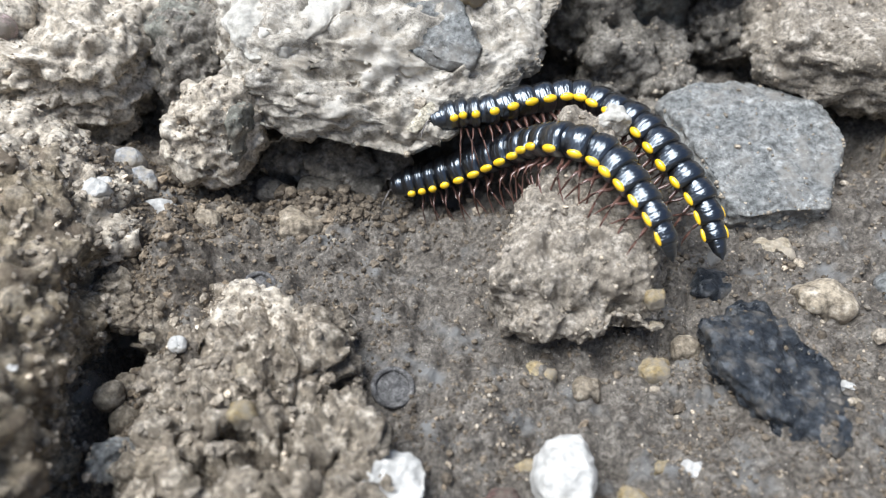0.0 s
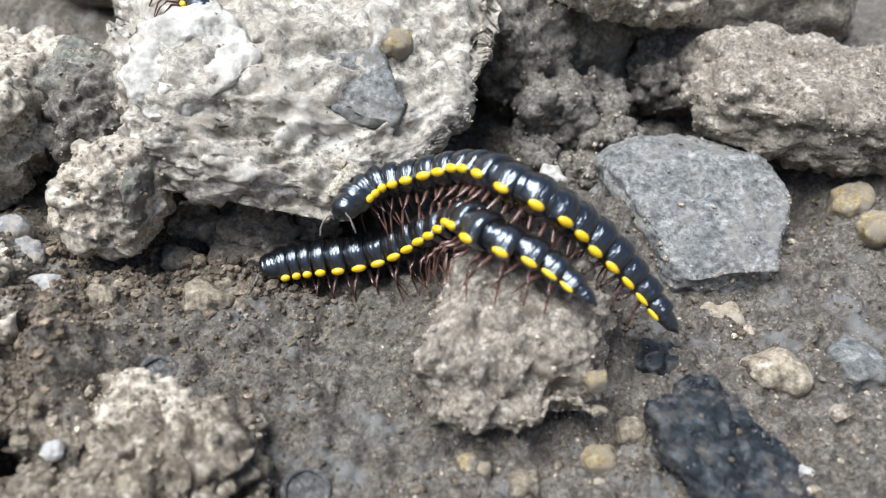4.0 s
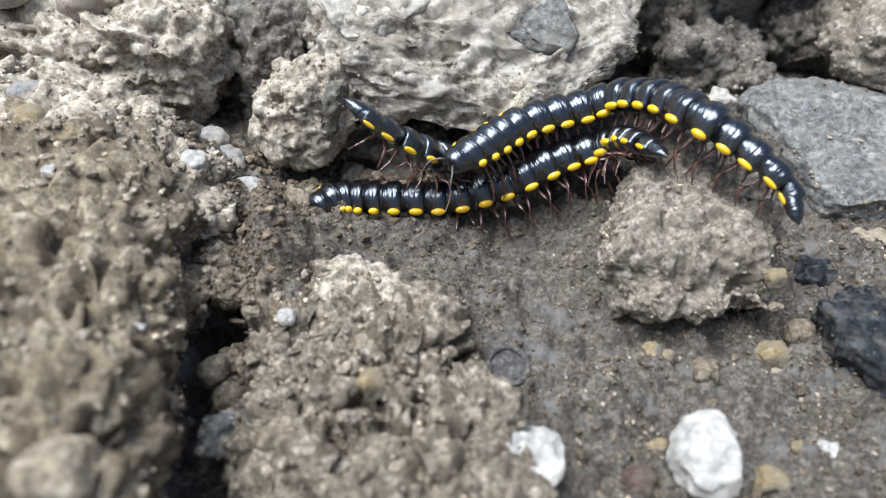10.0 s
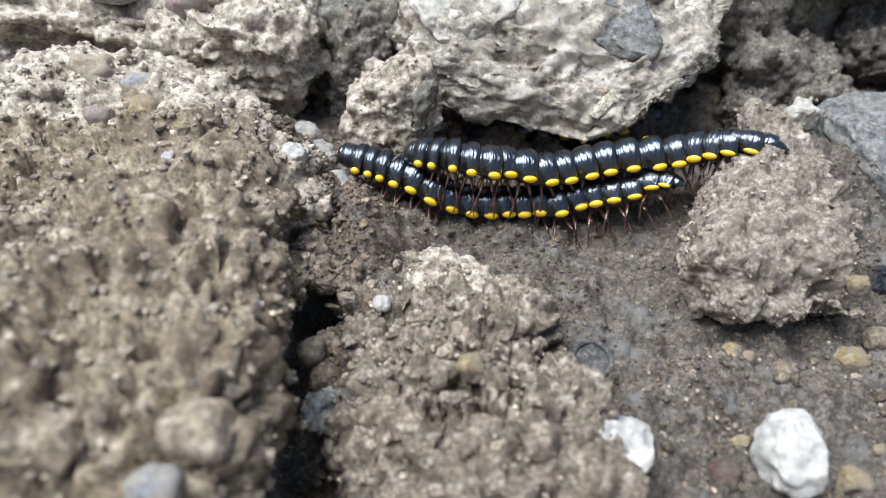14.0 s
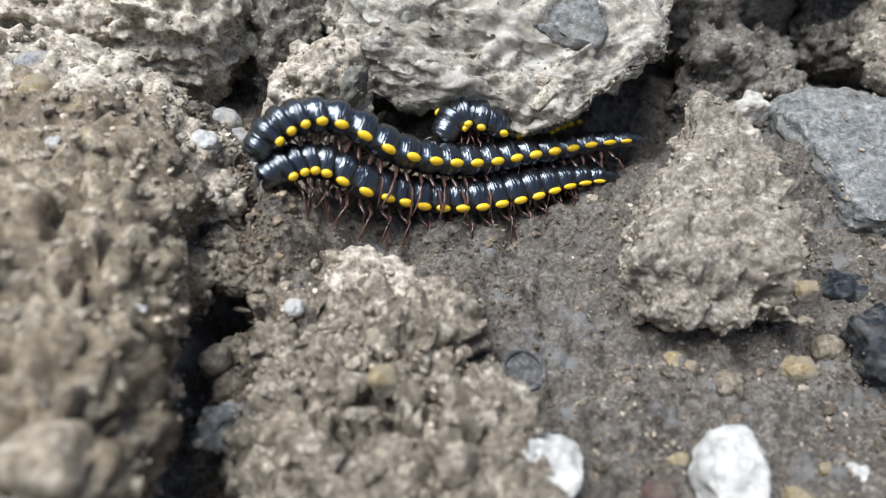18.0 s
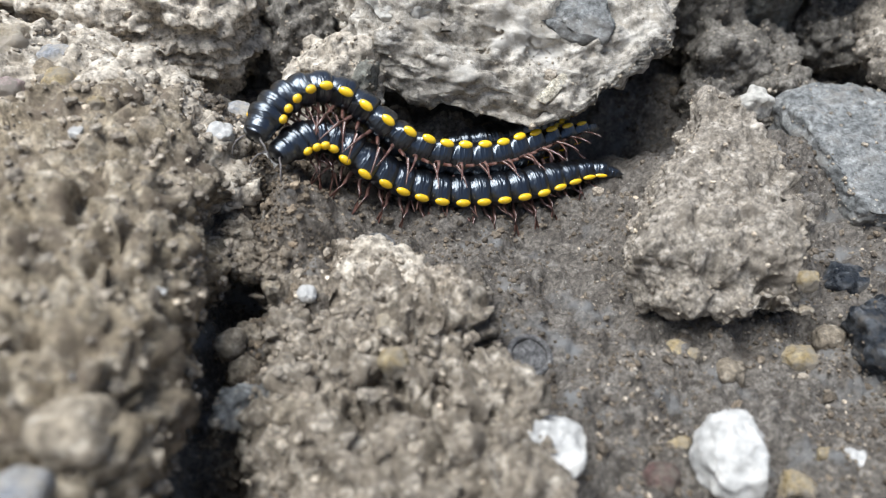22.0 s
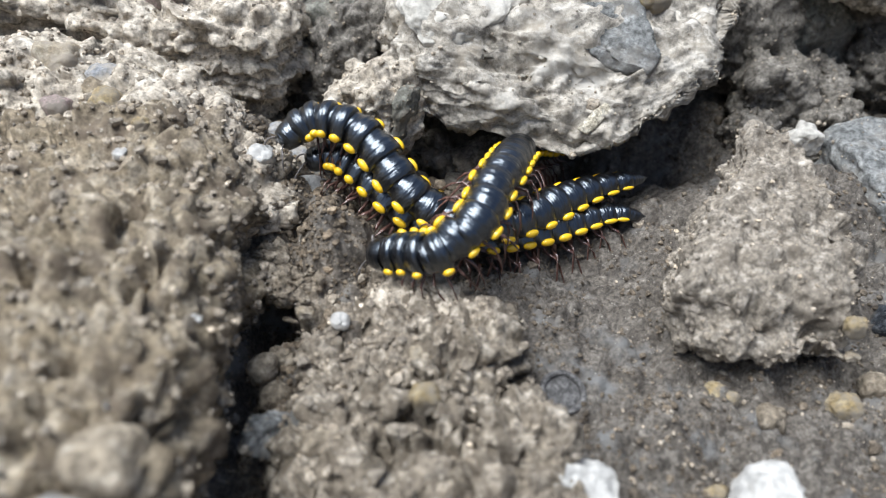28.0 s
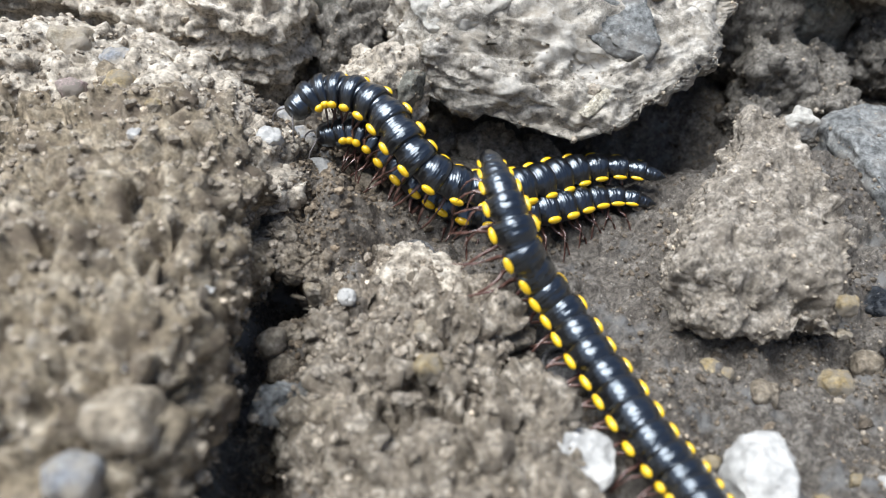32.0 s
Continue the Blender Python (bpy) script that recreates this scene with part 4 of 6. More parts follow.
def millipede(label, gait, build=1.0):
    body = tagged(new("millipede"), label, "millipede", "millipedes")
    pieces = [part("head", HEAD, body)]
    for a in ANTENNA:
        part("antenna", a, pieces[0], "grey-brown jointed antenna")
    for i in range(RINGS):
        seg = part("segment", SEGMENT, body)
        g = girth(i) * build
        seg.scale = (GAPS[i] * 1.02, g, g)
        for s in (1, -1):
            spot = part("spot", SPOT, seg, "bright yellow oval spot")
            spot.location = (-0.0006, s * 0.00366, 0.0001)
            spot.rotation_euler = (s * -0.35, 0, 0)
        for leg in LEGS[gait] if 0 < i < RINGS - 1 else ():
            part("leg", leg, seg, "slender red-brown leg")
        pieces.append(seg)
    pieces.append(part("telson", TELSON, body))
    return body, pieces


def stride(made, spans, beat=0.9, swing=13):
    """The legs swing in waves along the body within the spans of seconds."""
    for i, piece in enumerate(made[1]):
        legs = [ob for ob in piece.children if ob.name.startswith("leg")]
        for k, leg in enumerate(legs):
            rows = [(0.0, pose(0, 0, 0))]
            for start, end in spans:
                t = start
                while t < end:
                    a = swing * math.sin(2 * math.pi * (t / beat + i * 0.14 + (k // 2) * 0.07)) * min(1, (t - start) / 0.4)
                    rows.append((t, pose(0, 0, 0, 0, 0, a if k % 2 else -a)))
                    t += beat / 5
                rows.append((end, pose(0, 0, 0)))
            walk(leg, rows + [(32.0, rows[-1][1])] if rows[-1][0] < 32 else rows)


def curve_through(points, count):
    """count + 1 even steps along a smooth line through (x, y, z, roll) points, with its directions."""
    p = np.array(points, float)
    p = np.vstack((2 * p[0] - p[1], p, 2 * p[-1] - p[-2]))
    line = []
    for i in range(1, len(p) - 2):
        for u in np.linspace(0, 1, 24, endpoint=False):
            a, b, c, d = p[i - 1], p[i], p[i + 1], p[i + 2]
            line.append(0.5 * (2 * b + (c - a) * u + (2 * a - 5 * b + 4 * c - d) * u * u + (3 * b - a - 3 * c + d) * u ** 3))
    line = np.array(line + [p[-2]])
    s = np.concatenate(([0], np.cumsum(np.linalg.norm(np.diff(line[:, :3], axis=0), axis=1))))
    at = np.concatenate(([0], np.cumsum(GAPS)))
    at = at / at[-1] * s[-1]
    even = np.stack([np.interp(at, s, line[:, k]) for k in range(4)], 1)
    return even


def body_poses(points):
    """A pose for the head, each ring and the telson. points: millimetres and roll in degrees, head first."""
    even = curve_through([(x / 1000, y / 1000, z / 1000, r) for x, y, z, r in points], RINGS + 1)
    poses = []
    for i in range(len(even)):
        fore = Vector(even[max(i - 1, 0)][:3] - even[min(i + 1, len(even) - 1)][:3]).normalized()
        side = Vector((0, 0, 1)).cross(fore).normalized()
        up = fore.cross(side)
        r = radians(even[i][3])
        up, side = up * math.cos(r) + side * math.sin(r), side * math.cos(r) - up * math.sin(r)
        m = Matrix((fore, side, up)).transposed().to_4x4()
        m.translation = even[i][:3]
        poses.append(m)
    return poses


def crawl(made, rows):
    """rows: (seconds, points) of one millipede, from start to end."""
    body, pieces = made
    posed = [(t, body_poses(points)) for t, points in rows]
    for i, piece in enumerate(pieces):
        walk(piece, [(t, poses[i]) for t, poses in posed])


upper = millipede("glossy black millipede with yellow spots, lying along its mate", "clasping")
lower = millipede("glossy black millipede with yellow spots, clasped under its mate", "standing")
third = millipede("glossy black millipede with yellow spots crossing a pair", "walking", 0.92)


def motions():
    crawl(upper, [
        (0, ((-1, 107, 3, -30), (3, 108, 3.5, -32), (7, 108, 3.9, -34), (16, 111, 4.4, -34), (24, 112, 4.8, -30), (29, 108, 5, -27), (33, 104, 5, -22), (36, 99, 4.3, -17), (39, 94, 2.5, -11), (42, 89, 0.5, -7), (43, 86, -1.7, -4), (44, 82, -4, 0))),
        (2, ((3, 106.8, 3.2, -30), (5, 108.4, 3.9, -32), (8.9, 107.3, 5.1, -33), (13.7, 104.4, 6.9, -35), (17.1, 101.6, 9.3, -33), (20.2, 98.1, 12.3, -30), (24.9, 97, 11.9, -27), (29.3, 97.3, 9.5, -23), (33.9, 94.9, 7.3, -18), (38.4, 92.6, 4.4, -13), (41.8, 90.5, 2.1, -9), (44.9, 86.9, -0.1, -6), (48, 85, -2.1, -3), (49, 82, -4, 0))),
        (3.5, ((-2, 103, 2, -30), (0, 106.8, 2.5, -32), (5, 108.4, 3.3, -33), (8.9, 107.4, 4.5, -35), (12.7, 105.5, 6.7, -33), (17.2, 101.8, 9.4, -30), (20.3, 96.5, 12.2, -27), (23.9, 92.7, 12.3, -23), (28.1, 91.5, 10.1, -18), (32.6, 91, 6.7, -13), (37.1, 88.9, 3.6, -9), (40.6, 87.1, 0.8, -6), (43.8, 84.7, -1.7, -3), (46.9, 81.9, -3.9, 0))),
        (5.5, ((-4, 98.9, 2, -10), (0, 101.8, 2.1, -10), (4, 102.4, 2.5, -10), (7.9, 102.3, 3.7, -10), (11.6, 103.4, 5.4, -8), (14.2, 102.4, 8, -5), (17.3, 98.9, 10.9, -2), (20.5, 94.4, 12.6, 1), (24.4, 91.5, 11.9, 2), (28.5, 88.4, 10.6, 4), (31.7, 85.2, 8.2, 5), (34.2, 82.9, 5.4, 3), (37.6, 81.2, 1.7, 2), (38.9, 77.9, -1.7, 0))),
        (6, ((-5, 100, 2, -10), (-1, 103, 2, -10), (4, 105.8, 2.2, -10), (8, 106.3, 2.9, -10), (11.8, 107.2, 4.1, -8), (15.4, 107.1, 6.1, -5), (17.8, 102.9, 8.8, -2), (20.6, 96.2, 12, 1), (23.5, 91.5, 11.9, 2), (26.3, 86.7, 11.3, 4), (29.2, 82.7, 9.7, 5), (32.1, 79.5, 7.8, 3), (35.7, 78.4, 3.6, 2), (39.1, 77.5, -0.2, 0))),
        (7, ((-9, 95, 2, -10), (-3, 102, 2, -10), (4, 106, 2, -10), (9, 108, 2.4, -10), (13, 111, 2.8, -9), (18, 113, 3.3, -7), (23, 112.9, 3.9, -6), (27.9, 110.7, 4.4, -4), (30.6, 104.3, 5.1, -3), (32.2, 97.5, 6, -1), (32.4, 89.4, 6.8, 0), (32.4, 82.1, 7.5, 0), (33.9, 79.1, 4.7, 0), (35.2, 77.6, 2.1, 0))),
        (8, ((-11, 94, 2, -10), (-8, 99, 2, -10), (-4, 101, 2, -10), (2, 104.9, 2.3, -10), (5.9, 106.7, 2.9, -9), (9.8, 109.2, 3.6, -8), (13.3, 109.8, 4.9, -6), (17.3, 107.3, 6.8, -5), (20.6, 102.6, 9.4, -4), (22.2, 94.3, 12.7, -2), (25.9, 91.8, 11.5, -1), (28.5, 86.9, 10.5, 0), (30, 82.4, 9.3, 0), (32.2, 79.3, 7.2, 0), (32.4, 75.9, 5.4, 0))),
        (9, ((-14, 93, 2, -10), (-10, 99, 2, -9), (-6, 100.8, 2.1, -7), (-0.1, 102.5, 2.6, -6), (6.7, 105.6, 3.6, -4), (9.2, 105, 5, -3), (12.3, 102.6, 6.9, -1), (16, 99.6, 9.2, 0), (19.2, 93.5, 11.7, 0), (23.5, 90.6, 11.1, 0), (27, 87.5, 10.2, 0), (28.6, 83.2, 9.3, 0), (31.2, 80.6, 7.9, 0), (32.7, 78.6, 5.6, 0), (34, 77.1, 3.5, 0))),
        (10, ((-15, 92, 1, -5), (-11, 95, 1.4, -4), (-5, 100.9, 1.9, -2), (-2, 102.8, 2.1, -1), (1.8, 104.2, 2.5, 1), (8.5, 106, 3.3, 2), (11.8, 105.6, 5.1, 4), (14.5, 102.2, 7.5, 5), (17.6, 96.1, 10.4, 5), (20.4, 89.7, 11.9, 5), (24.2, 86.9, 10.7, 5), (27.1, 83.6, 9.7, 4), (29.9, 80.7, 8.4, 3), (32.5, 79, 6.3, 1), (32.8, 75.7, 4.7, 0))),
        (11, ((-18, 91, 1, -5), (-14, 95, 1.4, -4), (-8, 100, 1.9, -2), (-5, 101.8, 2.1, -1), (-1.1, 103.4, 2.4, 1), (5.6, 106.3, 3.1, 2), (9, 105.4, 4.7, 4), (12, 103.5, 6.7, 5), (16.4, 99, 9.1, 5), (18.7, 92, 11.5, 5), (22.1, 89.2, 10.8, 5), (25.5, 85.2, 10.3, 4), (27.9, 81.6, 9.6, 3), (29.1, 78.5, 8, 1), (30.3, 76, 6.5, 0))),
        (12, ((-25, 89, 0, 0), (-22, 91, 0.5, 0), (-17, 94, 0.9, 0), (-14, 95, 1.4, 0), (-10, 96.8, 1.9, 0), (-3.1, 99.4, 2.7, 0), (3.6, 101.4, 3.7, 0), (11, 102.5, 5.2, 1), (14, 99.7, 7.2, 2), (17.4, 94.5, 9.6, 4), (19.4, 89, 11, 5), (23.5, 85.6, 10.6, 3), (25.8, 82.8, 9.7, 2), (25.9, 78.4, 9.1, 0))),
        (13, ((-32, 97, -3, 0), (-28, 96, -3, 0), (-23, 96, -2.9, 0), (-16, 96.8, -2.3, 0), (-9.1, 97.3, -1.2, 0), (-1.4, 98.3, 0.6, 0), (5.8, 98.3, 2.8, 1), (12.4, 96.5, 5.6, 3), (15.6, 91, 9.2, 5), (18.5, 87, 10.3, 4), (20.8, 84.1, 10.6, 2), (21.9, 79.8, 10.9, 0))),
        (15.5, ((-43, 92, 3, 0), (-41, 91, 4.5, 0), (-37, 89, 6, 0), (-33, 89, 5, 0), (-30, 88, 4, 1), (-28, 90, 1, 4), (-25, 91, -2, 7), (-22, 93, -4, 10), (-18, 96, -6, 11), (-14, 98, -6.5, 13), (-10, 100, -7, 14), (-5, 102, -7, 14), (5, 105, -7, 13), (16, 111, -7, 11), (26, 117, -7, 10))),
        (16, ((-46, 92, 3, 0), (-43, 92, 4.4, 0), (-38, 90, 5.8, 0), (-35, 89, 5.2, 0), (-32, 88, 4.3, 1), (-29, 89, 2, 3), (-26, 91, -0.8, 6), (-23, 93, -3.1, 9), (-20, 95, -4.9, 11), (-16, 97, -6.2, 12), (-12, 99, -6.7, 13), (-7, 102, -7, 15), (2, 105, -7, 14), (12, 111, -7, 13), (18, 114, -7, 11), (24, 115, -7, 10))),
        (17, ((-47.5, 87.7, 3, -10), (-44.1, 89.7, 5.3, -10), (-39.9, 91.9, 5.4, -8.9), (-35.5, 92.8, 4.4, -4.9), (-31.1, 93.1, 2.6, 0.1), (-27.2, 93.8, -0.1, 6.1), (-23.2, 95.4, -2.2, 8.9), (-19.2, 97.4, -3.8, 10.8), (-15, 99.4, -4.9, 12), (-10.8, 101.6, -5.7, 12), (-6.6, 104, -6.2, 12), (-2.2, 105.8, -6.6, 12), (2.2, 107.7, -6.9, 12), (6.6, 109.5, -7, 12), (11.2, 111, -7, 12), (15.8, 112.2, -7, 12), (20.4, 113.6, -7, 12))),
        (18, ((-47.4, 86.9, 3, -10), (-44.9, 89.5, 5.1, -12.8), (-41.4, 92.1, 5.5, -17.9), (-37.5, 93.8, 4.7, -21.5), (-33.3, 94, 3, -23.4), (-29.6, 94.1, 0.5, -24.4), (-25.8, 94.9, -1.7, -26.3), (-22, 96.5, -3.6, -27.9), (-18.1, 98.3, -4.9, -28.2), (-14.1, 100.2, -5.8, -28.5), (-10.2, 102.4, -6.4, -28.7), (-6.1, 104.5, -6.7, -29.2), (-2, 106.4, -6.9, -29.9), (2.2, 108.1, -7, -30.7), (6.5, 109.7, -7, -31.2), (10.9, 110.9, -7, -31.2), (15.3, 112, -7, -31.2))),
        (19, ((-47.4, 86.2, 3, -10), (-45.6, 89.4, 5, -15.3), (-42.7, 92.4, 5.6, -25.8), (-39.2, 94.6, 4.9, -36.3), (-35.2, 94.9, 3.5, -44.2), (-31.7, 94.4, 1.1, -51.5), (-28.2, 94.5, -1.3, -57.6), (-24.6, 95.7, -3.4, -62.3), (-20.9, 97.3, -4.9, -63.9), (-17, 99, -5.9, -64.5), (-13.3, 101.1, -6.5, -65), (-9.6, 103.3, -6.8, -65.8), (-5.7, 105.2, -7, -67.1), (-1.8, 106.9, -7, -68.7), (2.3, 108.5, -7, -69.6), (6.4, 109.7, -7, -69.6), (10.7, 110.6, -7, -69.6))),
        (20, ((-47.4, 86, 3, -10), (-45.8, 89.3, 4.9, -16.2), (-43.2, 92.5, 5.7, -28.8), (-39.9, 95, 5, -41.8), (-35.9, 95.2, 3.7, -52.1), (-32.4, 94.5, 1.3, -61.6), (-29, 94.4, -1.1, -69.4), (-25.6, 95.4, -3.4, -75.2), (-22, 96.9, -4.9, -77.3), (-18.2, 98.5, -5.9, -78), (-14.5, 100.6, -6.5, -78.5), (-10.9, 102.8, -6.9, -79.6), (-7.1, 104.7, -7, -81.1), (-3.2, 106.5, -7, -82.9), (0.7, 108.1, -7, -84), (4.8, 109.2, -7, -84), (9, 110, -7, -84))),
        (21, ((-48.6, 87.6, 3, -10), (-47.1, 91, 4.8, -17.6), (-44.4, 94.2, 5.6, -29.7), (-41.1, 96.8, 5.2, -40.2), (-37.1, 97, 4, -48.6), (-33.5, 96.2, 1.9, -57.2), (-30.2, 95.5, -0.6, -65.8), (-26.7, 96, -3, -72.7), (-23, 96.9, -4.7, -76.5), (-19.1, 98, -5.8, -79.2), (-15.2, 99.6, -6.5, -81.1), (-11.4, 101.6, -6.9, -82.6), (-7.8, 103.7, -7, -84.1), (-4.1, 105.8, -7, -86), (-0.3, 107.8, -7, -87), (3.5, 109.6, -7, -87), (7.4, 111.1, -7, -87))),
        (22, ((-49.8, 89.2, 3, -10), (-48.3, 92.8, 4.6, -19), (-45.6, 95.9, 5.5, -30.6), (-42.3, 98.6, 5.3, -38.6), (-38.3, 98.9, 4.3, -45.2), (-34.6, 97.8, 2.4, -52.7), (-31.3, 96.7, -0, -62.2), (-27.8, 96.5, -2.5, -70.1), (-24, 96.8, -4.5, -75.7), (-20, 97.5, -5.7, -80.4), (-15.9, 98.6, -6.4, -83.7), (-12, 100.3, -6.9, -85.6), (-8.4, 102.7, -7, -87.2), (-4.9, 105.2, -7, -89), (-1.4, 107.6, -7, -90), (2.2, 110, -7, -90), (5.9, 112.2, -7, -90))),
        (23.5, ((-50.2, 89.7, 3, -10), (-48.7, 93.2, 4.6, -19), (-45.9, 96.3, 5.5, -30.4), (-42.6, 98.9, 5.4, -38.4), (-38.7, 99.3, 4.4, -44.9), (-35.1, 98.1, 2.5, -52.3), (-31.8, 96.9, 0.1, -61.6), (-28.4, 96.6, -2.4, -69.7), (-24.7, 96.8, -4.3, -75.3), (-20.7, 97.3, -5.6, -80), (-16.6, 98.4, -6.4, -83.5), (-12.7, 100, -6.8, -85.4), (-9.2, 102.3, -7, -87), (-5.6, 104.7, -7, -88.8), (-2.1, 107, -7, -90), (1.6, 109.1, -7, -90), (5.3, 111.2, -7, -90))),
        (24.3, ((-51.3, 91.2, 3, -10), (-49.8, 94.6, 4.6, -18.8), (-46.9, 97.4, 5.5, -29.9), (-43.7, 99.8, 5.4, -37.8), (-39.9, 100.4, 4.5, -44), (-36.4, 99.2, 2.9, -50.8), (-33.3, 97.6, 0.7, -59.7), (-30.1, 96.9, -1.8, -68.2), (-26.6, 96.6, -3.9, -74), (-22.7, 96.9, -5.3, -78.9), (-18.8, 97.7, -6.2, -82.7), (-15, 99.1, -6.7, -85.1), (-11.3, 101.1, -7, -86.4), (-7.7, 103.1, -7, -88.2), (-4.1, 105, -7, -89.9), (-0.3, 106.6, -7, -90), (3.5, 108.2, -7, -90))),
        (25, ((-51.7, 91.7, 3, -10), (-50.2, 95, 4.6, -18.7), (-47.3, 97.7, 5.5, -29.7), (-44, 100.1, 5.4, -37.6), (-40.3, 100.7, 4.6, -43.6), (-36.8, 99.5, 3.1, -50.3), (-33.8, 97.8, 0.8, -59.1), (-30.7, 96.9, -1.7, -67.8), (-27.2, 96.6, -3.7, -73.6), (-23.4, 96.8, -5.2, -78.5), (-19.5, 97.4, -6.2, -82.5), (-15.7, 98.8, -6.7, -85), (-12.1, 100.7, -7, -86.1), (-8.4, 102.6, -7, -88), (-4.7, 104.3, -7, -89.9), (-0.9, 105.7, -7, -90), (2.9, 107.2, -7, -90))),
        (26, ((-51.7, 91.9, 3, -5.5), (-50.1, 95.1, 4.6, -10.3), (-47.1, 97.6, 5.5, -16.4), (-43.8, 99.7, 5.4, -20.7), (-40.1, 100.1, 4.5, -24), (-36.7, 98.8, 2.9, -27.7), (-33.7, 97.1, 0.6, -32.5), (-30.5, 96.2, -1.8, -37.3), (-27, 95.9, -3.9, -40.5), (-23.1, 96.1, -5.3, -43.2), (-19.2, 96.9, -6.2, -45.4), (-15.5, 98.4, -6.7, -46.7), (-11.8, 100.4, -7, -47.4), (-8.2, 102.3, -7, -48.4), (-4.5, 104.1, -7, -49.5), (-0.7, 105.6, -7, -49.5), (3.1, 107.1, -7, -49.5))),
        (26.5, ((-51.9, 92.2, 3, -4), (-50, 95.2, 4.7, -7.5), (-46.8, 97.2, 5.5, -11.9), (-43.4, 98.7, 5.3, -15.1), (-39.7, 98.6, 4.3, -17.5), (-36.4, 97.1, 2.5, -20.1), (-33.3, 95.4, 0.2, -23.6), (-30, 94.6, -2.2, -27.1), (-26.4, 94.2, -4.1, -29.4), (-22.5, 94.7, -5.5, -31.4), (-18.6, 95.7, -6.3, -33), (-14.9, 97.5, -6.8, -34), (-11.3, 99.6, -7, -34.5), (-7.8, 101.8, -7, -35.2), (-4.1, 103.8, -7, -36), (-0.2, 105.4, -7, -36), (3.6, 106.9, -7, -36))),
        (28.5, ((-52.5, 94, 3, -0.3), (-49.2, 95.9, 4.9, 7.5), (-44.9, 95, 5.7, 10.8), (-40.9, 93.1, 4.8, 12.5), (-37.6, 90.6, 3, 12.3), (-34.8, 88.1, 0.4, 12.1), (-31.5, 86.2, -2.2, 11.8), (-27.5, 85.4, -4.1, 11.5), (-23.1, 85.2, -5.6, 11.4), (-18.9, 86.6, -6.4, 11.2), (-15.1, 89.2, -6.8, 11.1), (-11.8, 92.3, -7, 11), (-8.6, 95.6, -7, 11), (-5.2, 98.7, -7, 10.9), (-1.6, 101.6, -7, 10.9), (2.2, 104.1, -7, 10.9), (6.4, 106, -7, 10.9))),
        (29, ((-52.5, 94.1, 3, 0), (-49.2, 95.9, 4.9, 8.3), (-44.8, 95, 5.7, 12.1), (-40.8, 92.9, 4.8, 14), (-37.5, 90.3, 3, 14), (-34.7, 87.7, 0.3, 14), (-31.5, 85.8, -2.3, 14), (-27.4, 85.1, -4.2, 14), (-23, 84.8, -5.6, 14), (-18.7, 86.3, -6.4, 14), (-15, 88.9, -6.8, 14), (-11.7, 92.1, -7, 14), (-8.5, 95.4, -7, 14), (-5.1, 98.6, -7, 14), (-1.5, 101.5, -7, 14), (2.3, 104.1, -7, 14), (6.5, 106, -7, 14))),
        (30, ((-52.7, 94.9, 3, 0), (-49.4, 96.8, 4.9, 7.8), (-45, 96.1, 5.7, 11.4), (-41, 94.1, 4.9, 13.4), (-37.6, 91.5, 3.3, 13.5), (-34.8, 88.8, 0.8, 13.5), (-31.5, 87, -1.8, 13.5), (-27.5, 86.2, -3.9, 13.5), (-23.2, 86.2, -5.3, 13.5), (-18.9, 87.7, -6.2, 13.5), (-15.2, 90.3, -6.7, 13.5), (-11.8, 93.3, -6.9, 13.5), (-8.4, 96.5, -7, 13.5), (-4.9, 99.5, -7, 13.5), (-1.2, 102.1, -7, 13.5), (2.9, 104.1, -7, 13.5), (7.1, 105.2, -7, 13.5))),
        (31, ((-53.1, 96.5, 3, 0), (-49.9, 98.8, 4.9, 6.7), (-45.5, 98.5, 5.6, 10), (-41.3, 96.8, 5.2, 12.1), (-37.8, 94.2, 4, 12.4), (-34.9, 91.3, 1.9, 12.4), (-31.7, 89.6, -0.9, 12.4), (-27.8, 88.8, -3.1, 12.4), (-23.5, 89.1, -4.7, 12.4), (-19.4, 90.8, -5.8, 12.4), (-15.5, 93.2, -6.4, 12.4), (-11.9, 96, -6.8, 12.4), (-8.4, 99, -7, 12.4), (-4.6, 101.5, -7, 12.4), (-0.4, 103.4, -7, 12.4), (4, 104.2, -7, 12.4), (8.4, 103.6, -7, 12.4))),
        (31.5, ((-53.2, 97.1, 3, 0), (-50.1, 99.5, 4.8, 6.3), (-45.7, 99.4, 5.6, 9.5), (-41.4, 97.8, 5.3, 11.7), (-37.8, 95.2, 4.2, 12), (-34.9, 92.2, 2.3, 12), (-31.7, 90.5, -0.5, 12), (-27.9, 89.7, -2.8, 12), (-23.6, 90.2, -4.5, 12), (-19.5, 91.9, -5.6, 12), (-15.7, 94.3, -6.3, 12), (-12, 97, -6.7, 12), (-8.4, 99.9, -7, 12), (-4.5, 102.3, -7, 12), (-0.1, 103.9, -7, 12), (4.4, 104.2, -7, 12), (8.9, 103, -7, 12))),
